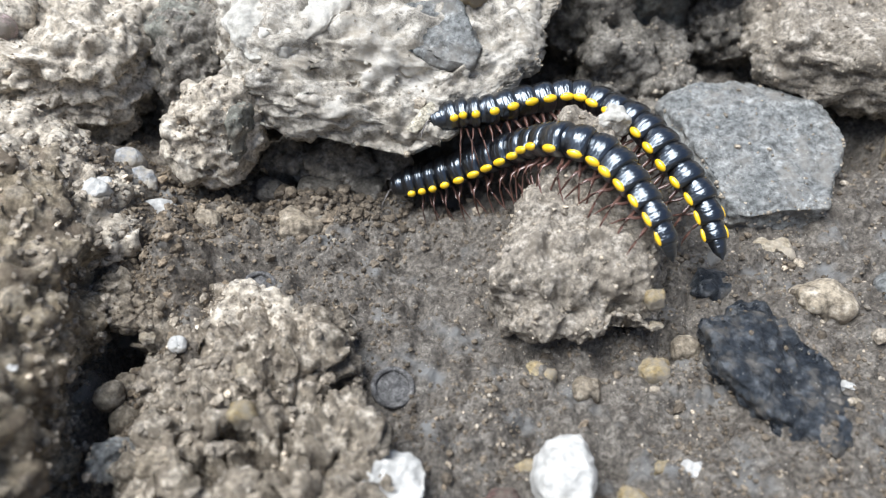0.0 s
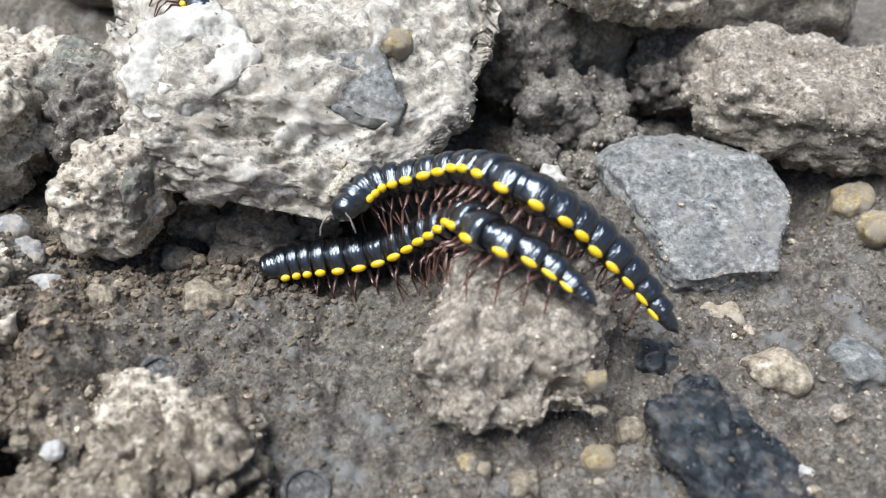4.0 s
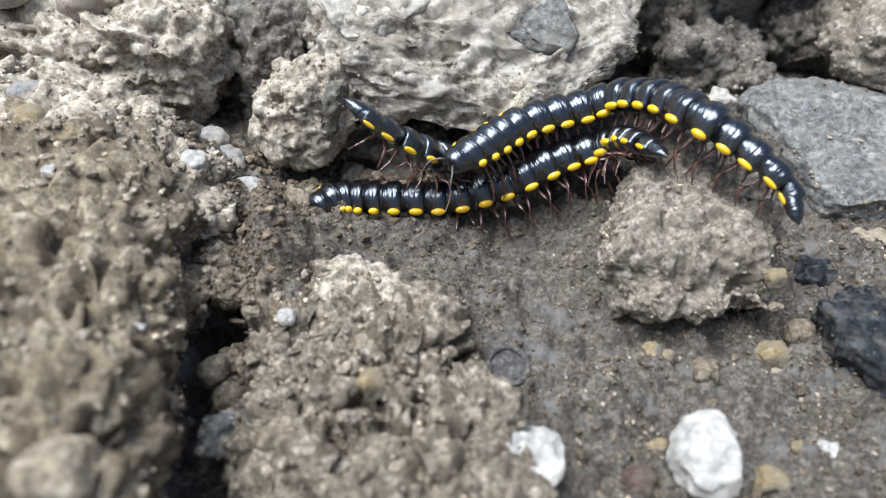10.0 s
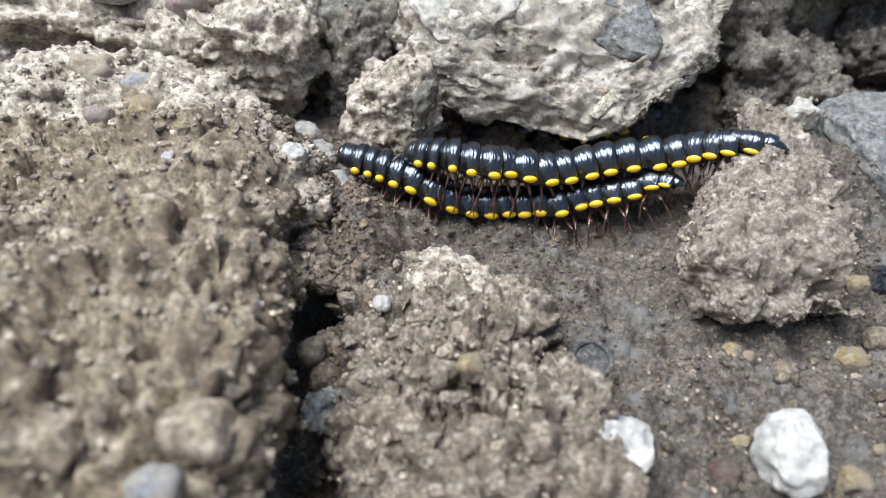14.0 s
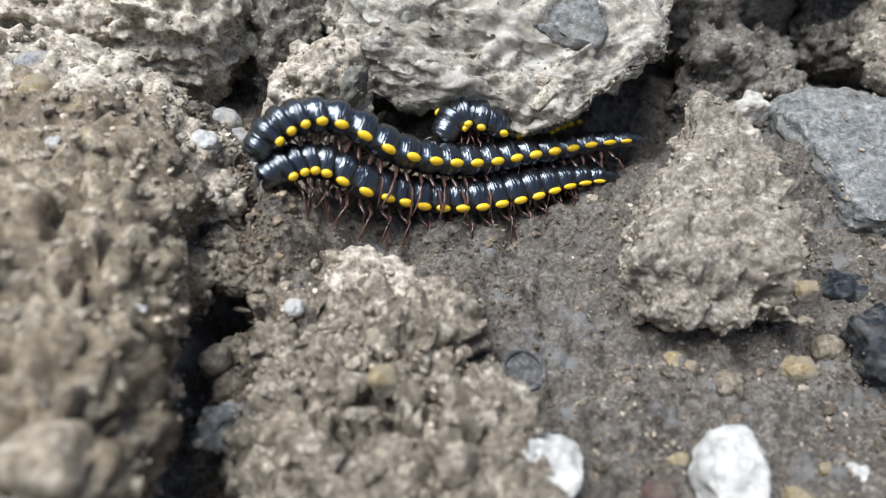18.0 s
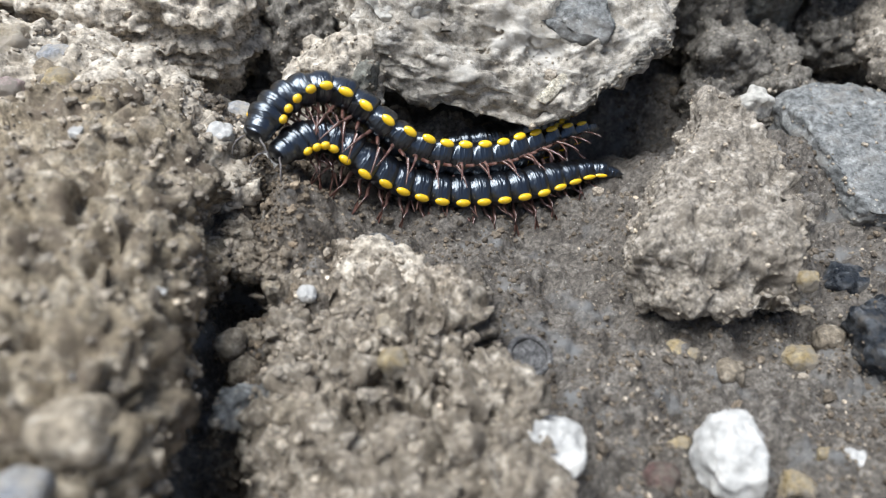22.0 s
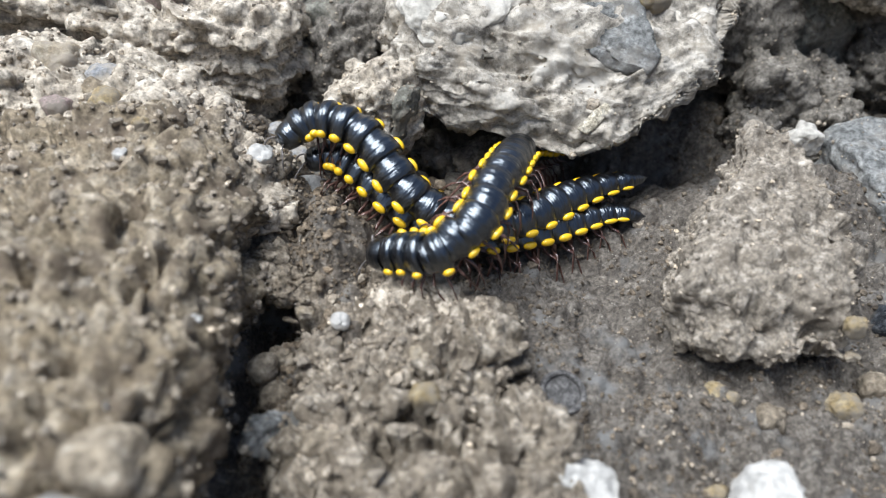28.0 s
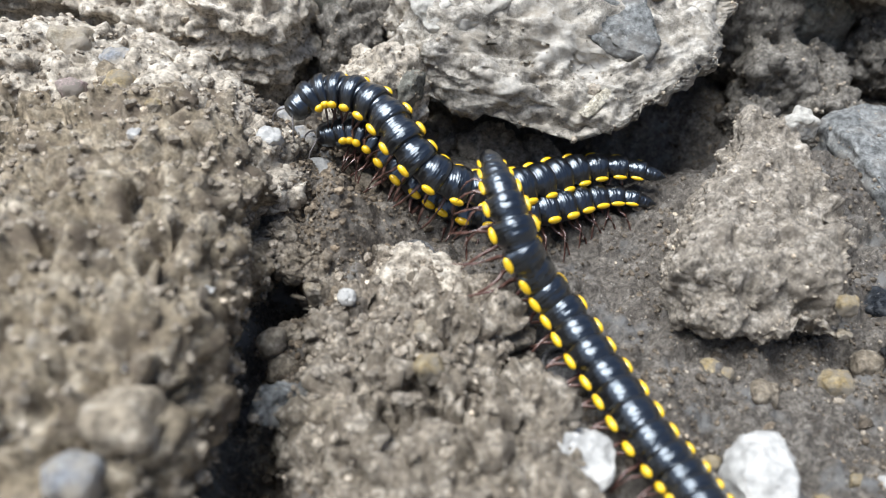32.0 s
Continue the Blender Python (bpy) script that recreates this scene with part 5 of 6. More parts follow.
        (32, ((-53.2, 97.1, 3, 0), (-50.1, 99.5, 4.8, 6.3), (-45.7, 99.4, 5.6, 9.5), (-41.4, 97.8, 5.3, 11.7), (-37.8, 95.2, 4.2, 12), (-34.9, 92.2, 2.3, 12), (-31.7, 90.5, -0.5, 12), (-27.9, 89.7, -2.8, 12), (-23.6, 90.2, -4.5, 12), (-19.5, 91.9, -5.6, 12), (-15.7, 94.3, -6.3, 12), (-12, 97, -6.7, 12), (-8.4, 99.9, -7, 12), (-4.5, 102.3, -7, 12), (-0.1, 103.9, -7, 12), (4.4, 104.2, -7, 12), (8.9, 103, -7, 12))),
    ])
    crawl(lower, [
        (0, ((-8.0, 104.8, -9.9, 0), (-2.9, 104.7, -8.2, 0), (2.1, 104.5, -6.1, 0.1), (6.9, 103.6, -3.3, -0.3), (11.1, 101.9, 0.1, -2.4), (14.8, 99.7, 3.2, -5.1), (18.2, 95.1, 7.5, -7.6), (21.7, 92.9, 8.4, -9.2), (25.2, 90.9, 7.8, -12.2), (27.7, 87.5, 7.0, -16.8), (30.1, 83.6, 5.7, -20.2), (32.1, 79.5, 4.2, -20), (33.8, 76.7, 0.9, -20))),
        (2, ((-10.0, 103.0, -10.0, 0), (-5.5, 103.5, -8.6, 0), (-0.9, 103.2, -7.0, 0.1), (3.5, 102.4, -5.1, -0.4), (7.4, 101.3, -2.5, -1.9), (10.7, 99.5, 0.8, -4.2), (13.4, 96.6, 4.3, -6.5), (16.2, 93.2, 7.3, -9), (20.1, 90.9, 8.4, -11.8), (24.0, 89.9, 7.6, -15.2), (27.5, 87.8, 6.5, -18.6), (30.7, 85.0, 5.4, -20.1), (34.9, 85.1, 0.9, -20), (38.4, 83.4, -2.6, -20))),
        (3.5, ((-15.0, 102.0, -10.0, 0), (-10.1, 102.8, -9.5, 0), (-5.2, 102.8, -8.8, 0), (-0.4, 102.6, -7.7, 0), (4.2, 102.6, -5.9, -1), (8.2, 102.0, -3.1, -3.1), (11.5, 100.3, 0.2, -6.1), (14.8, 97.7, 3.2, -8.5), (16.8, 93.5, 6.2, -11.3), (18.6, 89.4, 8.1, -13.7), (21.8, 86.5, 7.8, -17.4), (25.4, 84.8, 6.2, -20.1), (28.7, 82.4, 4.9, -20), (31.6, 79.3, 4.0, -20))),
        (5.5, ((-23.0, 100.0, -11.0, 0), (-18.8, 101.5, -11.0, 0), (-14.6, 102.6, -10.9, 0), (-10.4, 102.2, -10.6, 0), (-6.1, 101.3, -9.8, 0), (-2.1, 100.3, -8.4, 0), (1.5, 99.5, -6.2, 0), (4.8, 98.4, -3.4, 0), (7.7, 97.2, -0.7, 0.1), (10.8, 96.9, 0.9, -1.1), (13.8, 96.1, 2.6, -3.5), (15.2, 92.6, 6.4, -6.3), (16.1, 91.1, 7.6, -9.3), (17.6, 88.8, 8.2, -11.2), (20.5, 86.3, 7.7, -13.8), (23.5, 83.5, 6.7, -17.4), (26.0, 80.3, 5.2, -20))),
        (6, ((-26.0, 104.0, -11.0, 0), (-21.4, 104.0, -11.0, 0), (-16.9, 103.7, -11.0, 0), (-12.4, 102.7, -10.7, 0), (-8.1, 101.5, -10.0, 0), (-3.9, 100.3, -8.7, 0), (-0.0, 99.1, -6.6, 0), (3.4, 97.9, -3.8, 0), (6.7, 97.7, -1.5, 0.1), (9.8, 99.5, -1.1, -1.8), (12.9, 101.4, -0.9, -5.2), (15.6, 100.6, 1.5, -8), (15.7, 96.2, 5.1, -9.5), (16.3, 93.5, 6.6, -11.3), (17.0, 90.5, 7.8, -14.4), (18.7, 87.3, 7.8, -17.4), (20.9, 83.7, 7.2, -20))),
        (7, ((-26.0, 92.0, -11.0, 0), (-23.6, 95.8, -11.0, 0), (-20.1, 98.5, -11.0, 0), (-15.7, 99.7, -10.8, 0), (-11.1, 100.0, -10.5, 0), (-6.6, 100.0, -9.8, 0), (-2.2, 100.0, -8.5, 0), (2.0, 100.6, -6.7, 0), (6.0, 101.7, -4.8, 0.1), (9.8, 102.4, -2.8, -2.1), (13.0, 102.1, -0.4, -5.4), (15.0, 100.3, 2.4, -8.2), (16.4, 95.7, 6.2, -10.2), (18.4, 92.0, 8.2, -10.9), (20.2, 89.9, 8.1, -12), (21.9, 87.9, 7.5, -14.2), (22.3, 85.0, 7.8, -15))),
        (8, ((-32.0, 93.0, -11.0, 0), (-29.7, 96.5, -11.0, 0), (-26.2, 98.5, -11.0, 0), (-22.0, 99.0, -10.8, 0), (-17.7, 99.0, -10.5, 0), (-13.5, 98.6, -9.9, 0), (-9.3, 98.1, -9.0, 0), (-5.3, 98.1, -7.7, 0), (-1.3, 98.7, -6.1, 0.1), (2.5, 99.9, -4.4, -0.7), (6.2, 101.4, -3.0, -3.6), (9.9, 102.6, -1.7, -6), (13.0, 102.8, -0.0, -8.3), (15.4, 100.0, 2.7, -10.2), (16.5, 94.9, 6.0, -11.1), (17.2, 92.0, 7.4, -12.9), (17.9, 89.4, 8.3, -13.9), (19.9, 87.0, 8.1, -15))),
        (9, ((-35.0, 94.0, -11.0, 0), (-31.5, 96.1, -11.0, 0), (-27.5, 96.9, -11.0, 0), (-23.2, 97.0, -10.8, 0), (-19.0, 96.9, -10.4, 0), (-14.8, 96.5, -9.8, 0), (-10.8, 96.1, -8.9, 0), (-6.8, 96.6, -7.7, 0), (-3.0, 97.6, -6.1, 0.1), (0.7, 98.4, -4.3, -0.8), (4.5, 99.4, -2.8, -4.2), (8.0, 100.3, -1.8, -6.5), (10.8, 99.2, 0.1, -8.8), (13.1, 95.7, 2.8, -10.4), (14.1, 90.8, 6.1, -11.4), (15.8, 88.2, 7.0, -13.2), (18.5, 85.9, 6.9, -14.1), (21.3, 83.5, 6.4, -15))),
        (10, ((-38.0, 94.0, -10.0, 0), (-35.2, 96.5, -10.4, 0), (-31.3, 97.0, -10.7, 0), (-27.2, 97.0, -10.8, 0), (-23.0, 97.0, -10.7, 0), (-18.8, 96.7, -10.5, 0), (-14.8, 96.5, -9.9, 0), (-10.8, 96.9, -9.0, 0), (-6.9, 97.1, -7.6, 0), (-3.2, 97.7, -5.9, -0.3), (0.5, 98.9, -4.4, -2.6), (4.3, 100.3, -3.5, -5.5), (8.2, 101.2, -2.8, -7.7), (11.5, 100.7, -1.2, -9.8), (13.1, 97.3, 1.8, -10.9), (13.4, 91.7, 5.3, -13.2), (14.4, 88.9, 6.5, -14), (15.2, 85.8, 7.6, -15))),
        (11, ((-41.0, 102.0, -8.0, 0), (-37.4, 101.0, -8.6, 0), (-33.9, 99.5, -9.3, 0), (-30.4, 98.2, -9.8, 0), (-26.8, 97.2, -10.0, 0), (-23.1, 96.1, -9.9, 0), (-19.5, 95.1, -9.5, 0), (-15.9, 94.2, -8.4, 0), (-12.6, 93.4, -7.0, 0.1), (-9.2, 93.6, -5.4, -0.5), (-6.1, 94.4, -3.9, -3), (-3.3, 96.2, -3.4, -5.4), (-0.5, 98.5, -3.5, -7.6), (2.8, 100.2, -3.3, -10), (6.3, 101.5, -2.8, -11.4), (9.6, 101.6, -1.8, -13.4), (12.3, 100.2, -0.1, -14.2), (14.4, 97.6, 1.6, -15))),
        (12, ((-45.0, 96.0, -6.0, 0), (-41.6, 96.8, -7.1, 0), (-38.0, 97.0, -8.1, 0), (-34.4, 96.8, -8.9, 0), (-30.8, 96.0, -9.4, 0), (-27.2, 95.0, -9.7, 0), (-23.6, 93.9, -9.4, 0), (-20.1, 93.2, -8.6, 0), (-16.5, 93.0, -7.6, 0.1), (-13.1, 93.0, -6.1, -1), (-9.6, 93.0, -4.8, -3.5), (-6.2, 93.7, -3.9, -5.8), (-2.7, 94.9, -3.4, -7.9), (0.8, 96.1, -3.0, -10.1), (4.4, 97.1, -2.4, -10), (8.0, 98.0, -1.8, -10), (11.3, 98.1, -1.0, -10), (13.6, 96.7, 0.4, -10))),
        (13, ((-49, 98, -5, 0), (-46, 98, -5.9, 0), (-42, 98, -6.8, 0), (-38, 97, -7.6, 0), (-35, 96, -8.5, 0), (-32, 95, -9.4, 0), (-28, 95, -10.3, 0), (-25, 95, -10.9, 0), (-21, 95, -10.3, 0), (-17, 95, -9.7, -1), (-14, 95, -9.1, -4), (-10, 95, -8.1, -6), (-6, 96, -6.9, -8), (-3, 95.9, -5.7, -10), (0, 94.9, -4.3, -10), (3.9, 93.7, -2.7, -10), (6.8, 92.5, -1.1, -10), (8.7, 88.2, 0.6, -10))),
        (15.5, ((-47, 90, 0, 0), (-44, 89, 0, 0), (-40, 88, 0, 0), (-36, 88, -1.2, 0), (-33, 88, -2.6, 0), (-30, 89, -4.7, -2), (-27, 90, -7, -3), (-23, 92, -8.8, -4), (-20, 94, -10.2, -5), (-16, 96, -11, -5), (-12, 96, -11, -5), (-8, 98, -11, -5), (-3, 100, -11, -5), (1, 102, -11, -5), (6, 105, -11, -5), (10, 106, -11, -5))),
        (16, ((-48, 88, 0, 0), (-45, 88, 0, 0), (-40, 88, 0, 0), (-37, 88, -0.9, 0), (-34, 88, -2.2, 0), (-30, 88, -3.9, -1), (-27, 89, -6.1, -2), (-24, 91, -8.2, -4), (-21, 93, -9.5, -5), (-17, 95, -10.8, -5), (-13, 96, -11, -5), (-8, 98, -11, -5), (-4, 100, -11, -5), (0, 102, -11, -5), (5, 105, -11, -5), (9, 106, -11, -5), (12, 106, -11, -5))),
        (17, ((-46.8, 86, 0, -8), (-43.3, 87.8, 0.5, -8), (-39.6, 88.7, 0, -8), (-35.8, 88.2, -1.3, -8), (-32.4, 88.5, -3, -8), (-29.2, 89.8, -5.1, -8), (-25.9, 91.2, -6.8, -8), (-22.4, 92.5, -8.1, -8), (-18.8, 93.8, -9.2, -8), (-15.2, 95.4, -9.9, -8), (-11.6, 97, -10.3, -8), (-8, 98.7, -10.5, -8), (-4.4, 100.5, -10.5, -8), (-0.9, 102.4, -10.5, -8), (2.8, 103.9, -10.5, -8), (6.6, 104.9, -10.5, -8), (10.5, 105.8, -10.5, -8))),
        (18, ((-45.7, 84.7, 0, -7.1), (-42.8, 87.2, 0.4, -7.1), (-39.7, 89.1, 0.1, -7.1), (-36.3, 89.6, -1.2, -7.1), (-32.9, 89.7, -3.2, -7.1), (-29.8, 90.8, -5.4, -7.1), (-26.5, 92.1, -7.2, -7.1), (-23, 93.2, -8.6, -7.1), (-19.3, 94.4, -9.5, -7.1), (-15.6, 95.6, -10.1, -7.1), (-12, 97.1, -10.4, -7.1), (-8.3, 98.7, -10.5, -7.1), (-4.7, 100.4, -10.5, -7.1), (-1.2, 102.1, -10.5, -7.1), (2.5, 103.6, -10.5, -7.1), (6.3, 104.6, -10.5, -7.1), (10.2, 104.9, -10.5, -7.1))),
        (19, ((-44.8, 83.6, 0, -6.3), (-42.4, 86.7, 0.4, -6.3), (-39.8, 89.5, 0.2, -6.3), (-36.7, 90.8, -1.2, -6.3), (-33.4, 90.8, -3.4, -6.3), (-30.4, 91.7, -5.8, -6.3), (-27.1, 92.9, -7.6, -6.3), (-23.5, 93.9, -8.9, -6.3), (-19.8, 94.8, -9.8, -6.3), (-16, 95.8, -10.3, -6.3), (-12.3, 97.1, -10.5, -6.3), (-8.6, 98.6, -10.5, -6.3), (-5, 100.2, -10.5, -6.3), (-1.5, 102, -10.5, -6.3), (2.2, 103.4, -10.5, -6.3), (6.1, 104.4, -10.5, -6.3), (10, 104.2, -10.5, -6.3))),
        (20, ((-44.4, 83.2, 0, -6), (-42.3, 86.5, 0.4, -6), (-39.9, 89.6, 0.3, -6), (-36.8, 91.3, -1.2, -6), (-33.6, 91.2, -3.5, -6), (-30.6, 92, -5.9, -6), (-27.4, 93.2, -7.8, -6), (-23.7, 94.1, -9.1, -6), (-20, 95, -9.9, -6), (-16.2, 95.9, -10.3, -6), (-12.4, 97.2, -10.5, -6), (-8.7, 98.6, -10.5, -6), (-5.1, 100.1, -10.5, -6), (-1.6, 101.9, -10.5, -6), (2.1, 103.4, -10.5, -6), (6, 104.2, -10.5, -6), (9.9, 103.9, -10.5, -6))),
        (21, ((-45.3, 85.7, 0, -6), (-43.1, 88.8, 0.4, -6), (-40.3, 91.5, 0.2, -6), (-37, 92.3, -1.3, -6), (-33.9, 91.9, -3.6, -6), (-30.9, 92.6, -6, -6), (-27.5, 93.4, -7.9, -6), (-23.9, 94, -9.2, -6), (-20.1, 94.7, -10, -6), (-16.2, 95.5, -10.4, -6), (-12.4, 96.7, -10.5, -6), (-8.7, 98, -10.5, -6), (-5.1, 99.6, -10.5, -6), (-1.6, 101.4, -10.5, -6), (2, 103.1, -10.5, -6), (5.8, 104.3, -10.5, -6), (9.6, 103.9, -10.5, -6))),
        (22, ((-46.3, 88.2, 0, -6), (-43.9, 91.1, 0.4, -6), (-40.6, 93.3, 0.2, -6), (-37.3, 93.3, -1.5, -6), (-34.2, 92.7, -3.8, -6), (-31.1, 93.2, -6.2, -6), (-27.7, 93.6, -8, -6), (-24, 93.9, -9.3, -6), (-20.1, 94.4, -10.1, -6), (-16.3, 95.2, -10.4, -6), (-12.4, 96.2, -10.5, -6), (-8.7, 97.5, -10.5, -6), (-5.1, 99.1, -10.5, -6), (-1.6, 101, -10.5, -6), (1.9, 102.8, -10.5, -6), (5.6, 104.3, -10.5, -6), (9.4, 103.8, -10.5, -6))),
        (23.5, ((-46.7, 88.7, 0, -6), (-44.2, 91.5, 0.4, -6), (-40.9, 93.5, 0.2, -6), (-37.6, 93.4, -1.5, -6), (-34.6, 92.7, -3.8, -6), (-31.5, 93.2, -6.2, -6), (-28.1, 93.5, -8, -6), (-24.4, 93.7, -9.3, -6), (-20.5, 94.1, -10.1, -6), (-16.7, 94.8, -10.4, -6), (-12.9, 95.7, -10.5, -6), (-9.2, 97, -10.5, -6), (-5.6, 98.5, -10.5, -6), (-2.1, 100.3, -10.5, -6), (1.4, 102.1, -10.5, -6), (5.1, 103.5, -10.5, -6), (8.9, 103.1, -10.5, -6))),
        (24.3, ((-48, 90.1, 0, -6), (-45.3, 92.6, 0.4, -6), (-41.8, 94.1, 0.1, -6), (-38.6, 93.7, -1.6, -6), (-35.7, 92.9, -3.9, -6), (-32.6, 93.1, -6.2, -6), (-29.2, 93.1, -8, -6), (-25.6, 93.1, -9.3, -6), (-21.8, 93.2, -10, -6), (-18, 93.6, -10.4, -6), (-14.2, 94.3, -10.5, -6), (-10.5, 95.3, -10.5, -6), (-6.9, 96.6, -10.5, -6), (-3.4, 98.1, -10.5, -6), (0.1, 99.9, -10.5, -6), (3.7, 101.1, -10.5, -6), (7.5, 100.9, -10.5, -6))),
        (25, ((-48.5, 90.6, 0, -6), (-45.7, 93, 0.4, -6), (-42.1, 94.2, 0.1, -6), (-38.9, 93.7, -1.6, -6), (-36, 93, -4, -6), (-33, 93.1, -6.2, -6), (-29.6, 92.9, -8, -6), (-26, 92.9, -9.2, -6), (-22.2, 92.9, -10, -6), (-18.5, 93.2, -10.4, -6), (-14.7, 93.8, -10.5, -6), (-11, 94.8, -10.5, -6), (-7.4, 96, -10.5, -6), (-3.8, 97.4, -10.5, -6), (-0.4, 99.1, -10.5, -6), (3.2, 100.3, -10.5, -6), (7, 100.1, -10.5, -6))),
        (26, ((-48.6, 90.6, 0, -6.2), (-45.7, 92.9, 0.4, -6.2), (-42.2, 94, 0.1, -6.2), (-39, 93.4, -1.6, -6.2), (-36.1, 92.5, -3.8, -6.2), (-33, 92.5, -6.1, -6.2), (-29.6, 92.3, -7.8, -6.2), (-26, 92.4, -9.1, -6.2), (-22.3, 92.4, -9.9, -6.2), (-18.5, 92.8, -10.3, -6.2), (-14.8, 93.5, -10.5, -6.2), (-11.1, 94.5, -10.5, -6.2), (-7.5, 95.8, -10.5, -6.2), (-3.9, 97.2, -10.5, -6.2), (-0.5, 99, -10.5, -6.2), (3.2, 100.2, -10.5, -6.2), (7, 100.1, -10.5, -6.2))),
        (26.5, ((-48.8, 90.7, 0, -6.8), (-45.9, 92.7, 0.4, -6.8), (-42.4, 93.3, 0.1, -6.8), (-39.1, 92.5, -1.4, -6.8), (-36.2, 91.4, -3.5, -6.8), (-33.1, 91.2, -5.7, -6.8), (-29.7, 90.9, -7.4, -6.8), (-26, 91, -8.7, -6.8), (-22.3, 91.2, -9.6, -6.8), (-18.6, 91.8, -10.2, -6.8), (-14.9, 92.7, -10.4, -6.8), (-11.2, 93.9, -10.5, -6.8), (-7.6, 95.3, -10.5, -6.8), (-4.1, 96.9, -10.5, -6.8), (-0.7, 98.7, -10.5, -6.8), (3, 99.9, -10.5, -6.8), (6.8, 99.9, -10.5, -6.8))),
        (28.5, ((-48.6, 95.6, -2.0, -9.9), (-45.5, 96.0, -1.6, -9.9), (-42.0, 94.0, -1.7, -9.9), (-38.8, 91.7, -2.7, -9.9), (-35.7, 89.4, -3.9, -9.9), (-32.3, 87.8, -5.5, -9.9), (-28.8, 87.0, -6.9, -9.9), (-25.4, 86.2, -7.6, -9.9), (-22.2, 86.1, -8.2, -9.9), (-19.7, 87.7, -9.2, -9.9), (-16.3, 89.8, -9.9, -9.9), (-12.8, 91.9, -10.4, -9.9), (-9.3, 94.0, -10.5, -9.9), (-5.8, 96.0, -10.5, -9.9), (-2.2, 98.1, -10.5, -9.9), (1.4, 99.8, -10.5, -9.9), (5.5, 100.1, -10.5, -9.9))),
        (29, ((-48.7, 95.6, -2.0, -10), (-45.5, 96.0, -1.6, -10), (-42.0, 93.8, -1.7, -10), (-38.8, 91.5, -2.6, -10), (-35.7, 89.1, -3.8, -10), (-32.3, 87.5, -5.4, -10), (-28.8, 86.7, -6.8, -10), (-25.4, 85.9, -7.5, -10), (-22.2, 85.9, -8.1, -10), (-19.7, 87.5, -9.1, -10), (-16.3, 89.6, -9.9, -10), (-12.9, 91.8, -10.4, -10), (-9.3, 93.9, -10.5, -10), (-5.8, 95.9, -10.5, -10), (-2.3, 98.0, -10.5, -10), (1.4, 99.7, -10.5, -10), (5.5, 100.1, -10.5, -10))),
        (30, ((-48.7, 96.1, -2.0, -9.5), (-45.4, 96.7, -1.6, -9.5), (-41.8, 94.9, -1.8, -9.5), (-38.6, 92.7, -2.8, -9.5), (-35.5, 90.5, -4.3, -9.5), (-32.2, 89.2, -6.0, -9.5), (-28.7, 88.4, -7.6, -9.5), (-25.3, 87.4, -8.2, -9.5), (-22.1, 87.1, -8.6, -9.5), (-19.4, 88.5, -9.5, -9.5), (-15.9, 90.3, -10.1, -9.5), (-12.4, 92.3, -10.4, -9.5), (-8.9, 94.4, -10.5, -9.5), (-5.3, 96.4, -10.5, -9.5), (-1.8, 98.3, -10.5, -9.5), (1.9, 99.8, -10.5, -9.5), (6.0, 99.9, -10.5, -9.5))),
        (31, ((-48.6, 97.1, -2.0, -8.4), (-45.1, 98.2, -1.6, -8.4), (-41.3, 97.1, -1.8, -8.4), (-38.0, 95.2, -3.2, -8.4), (-35.2, 93.5, -5.3, -8.4), (-31.9, 92.9, -7.5, -8.4), (-28.5, 92.2, -9.1, -8.4), (-25.2, 90.6, -9.6, -8.4), (-21.8, 89.8, -9.6, -8.4), (-18.8, 90.7, -10.2, -8.4), (-15.0, 91.9, -10.4, -8.4), (-11.3, 93.5, -10.5, -8.4), (-7.8, 95.4, -10.5, -8.4), (-4.3, 97.4, -10.5, -8.4), (-0.7, 99.1, -10.5, -8.4), (3.2, 100.0, -10.5, -8.4), (7.2, 99.6, -10.5, -8.4))),
        (31.5, ((-48.6, 97.5, -2.0, -8), (-45.0, 98.7, -1.6, -8), (-41.1, 97.9, -1.8, -8), (-37.9, 96.2, -3.4, -8), (-35.0, 94.6, -5.7, -8), (-31.8, 94.3, -8.1, -8), (-28.5, 93.5, -9.6, -8), (-25.1, 91.8, -10.0, -8), (-22.5, 90.8, -10.0, -8), (-18.6, 91.5, -10.4, -8), (-14.7, 92.4, -10.5, -8), (-11.0, 93.9, -10.5, -8), (-7.4, 95.8, -10.5, -8), (-3.9, 97.8, -10.5, -8), (-0.3, 99.4, -10.5, -8), (3.6, 100.1, -10.5, -8), (7.6, 99.5, -10.5, -8))),
        (32, ((-48.6, 97.5, -2.0, -8), (-45.0, 98.7, -1.6, -8), (-41.1, 97.9, -1.8, -8), (-37.9, 96.2, -3.4, -8), (-35.0, 94.6, -5.7, -8), (-31.8, 94.3, -8.1, -8), (-28.5, 93.5, -9.6, -8), (-25.1, 91.8, -10.0, -8), (-22.5, 90.8, -10.0, -8), (-18.6, 91.5, -10.4, -8), (-14.7, 92.4, -10.5, -8), (-11.0, 93.9, -10.5, -8), (-7.4, 95.8, -10.5, -8), (-3.9, 97.8, -10.5, -8), (-0.3, 99.4, -10.5, -8), (3.6, 100.1, -10.5, -8), (7.6, 99.5, -10.5, -8))),
    ])
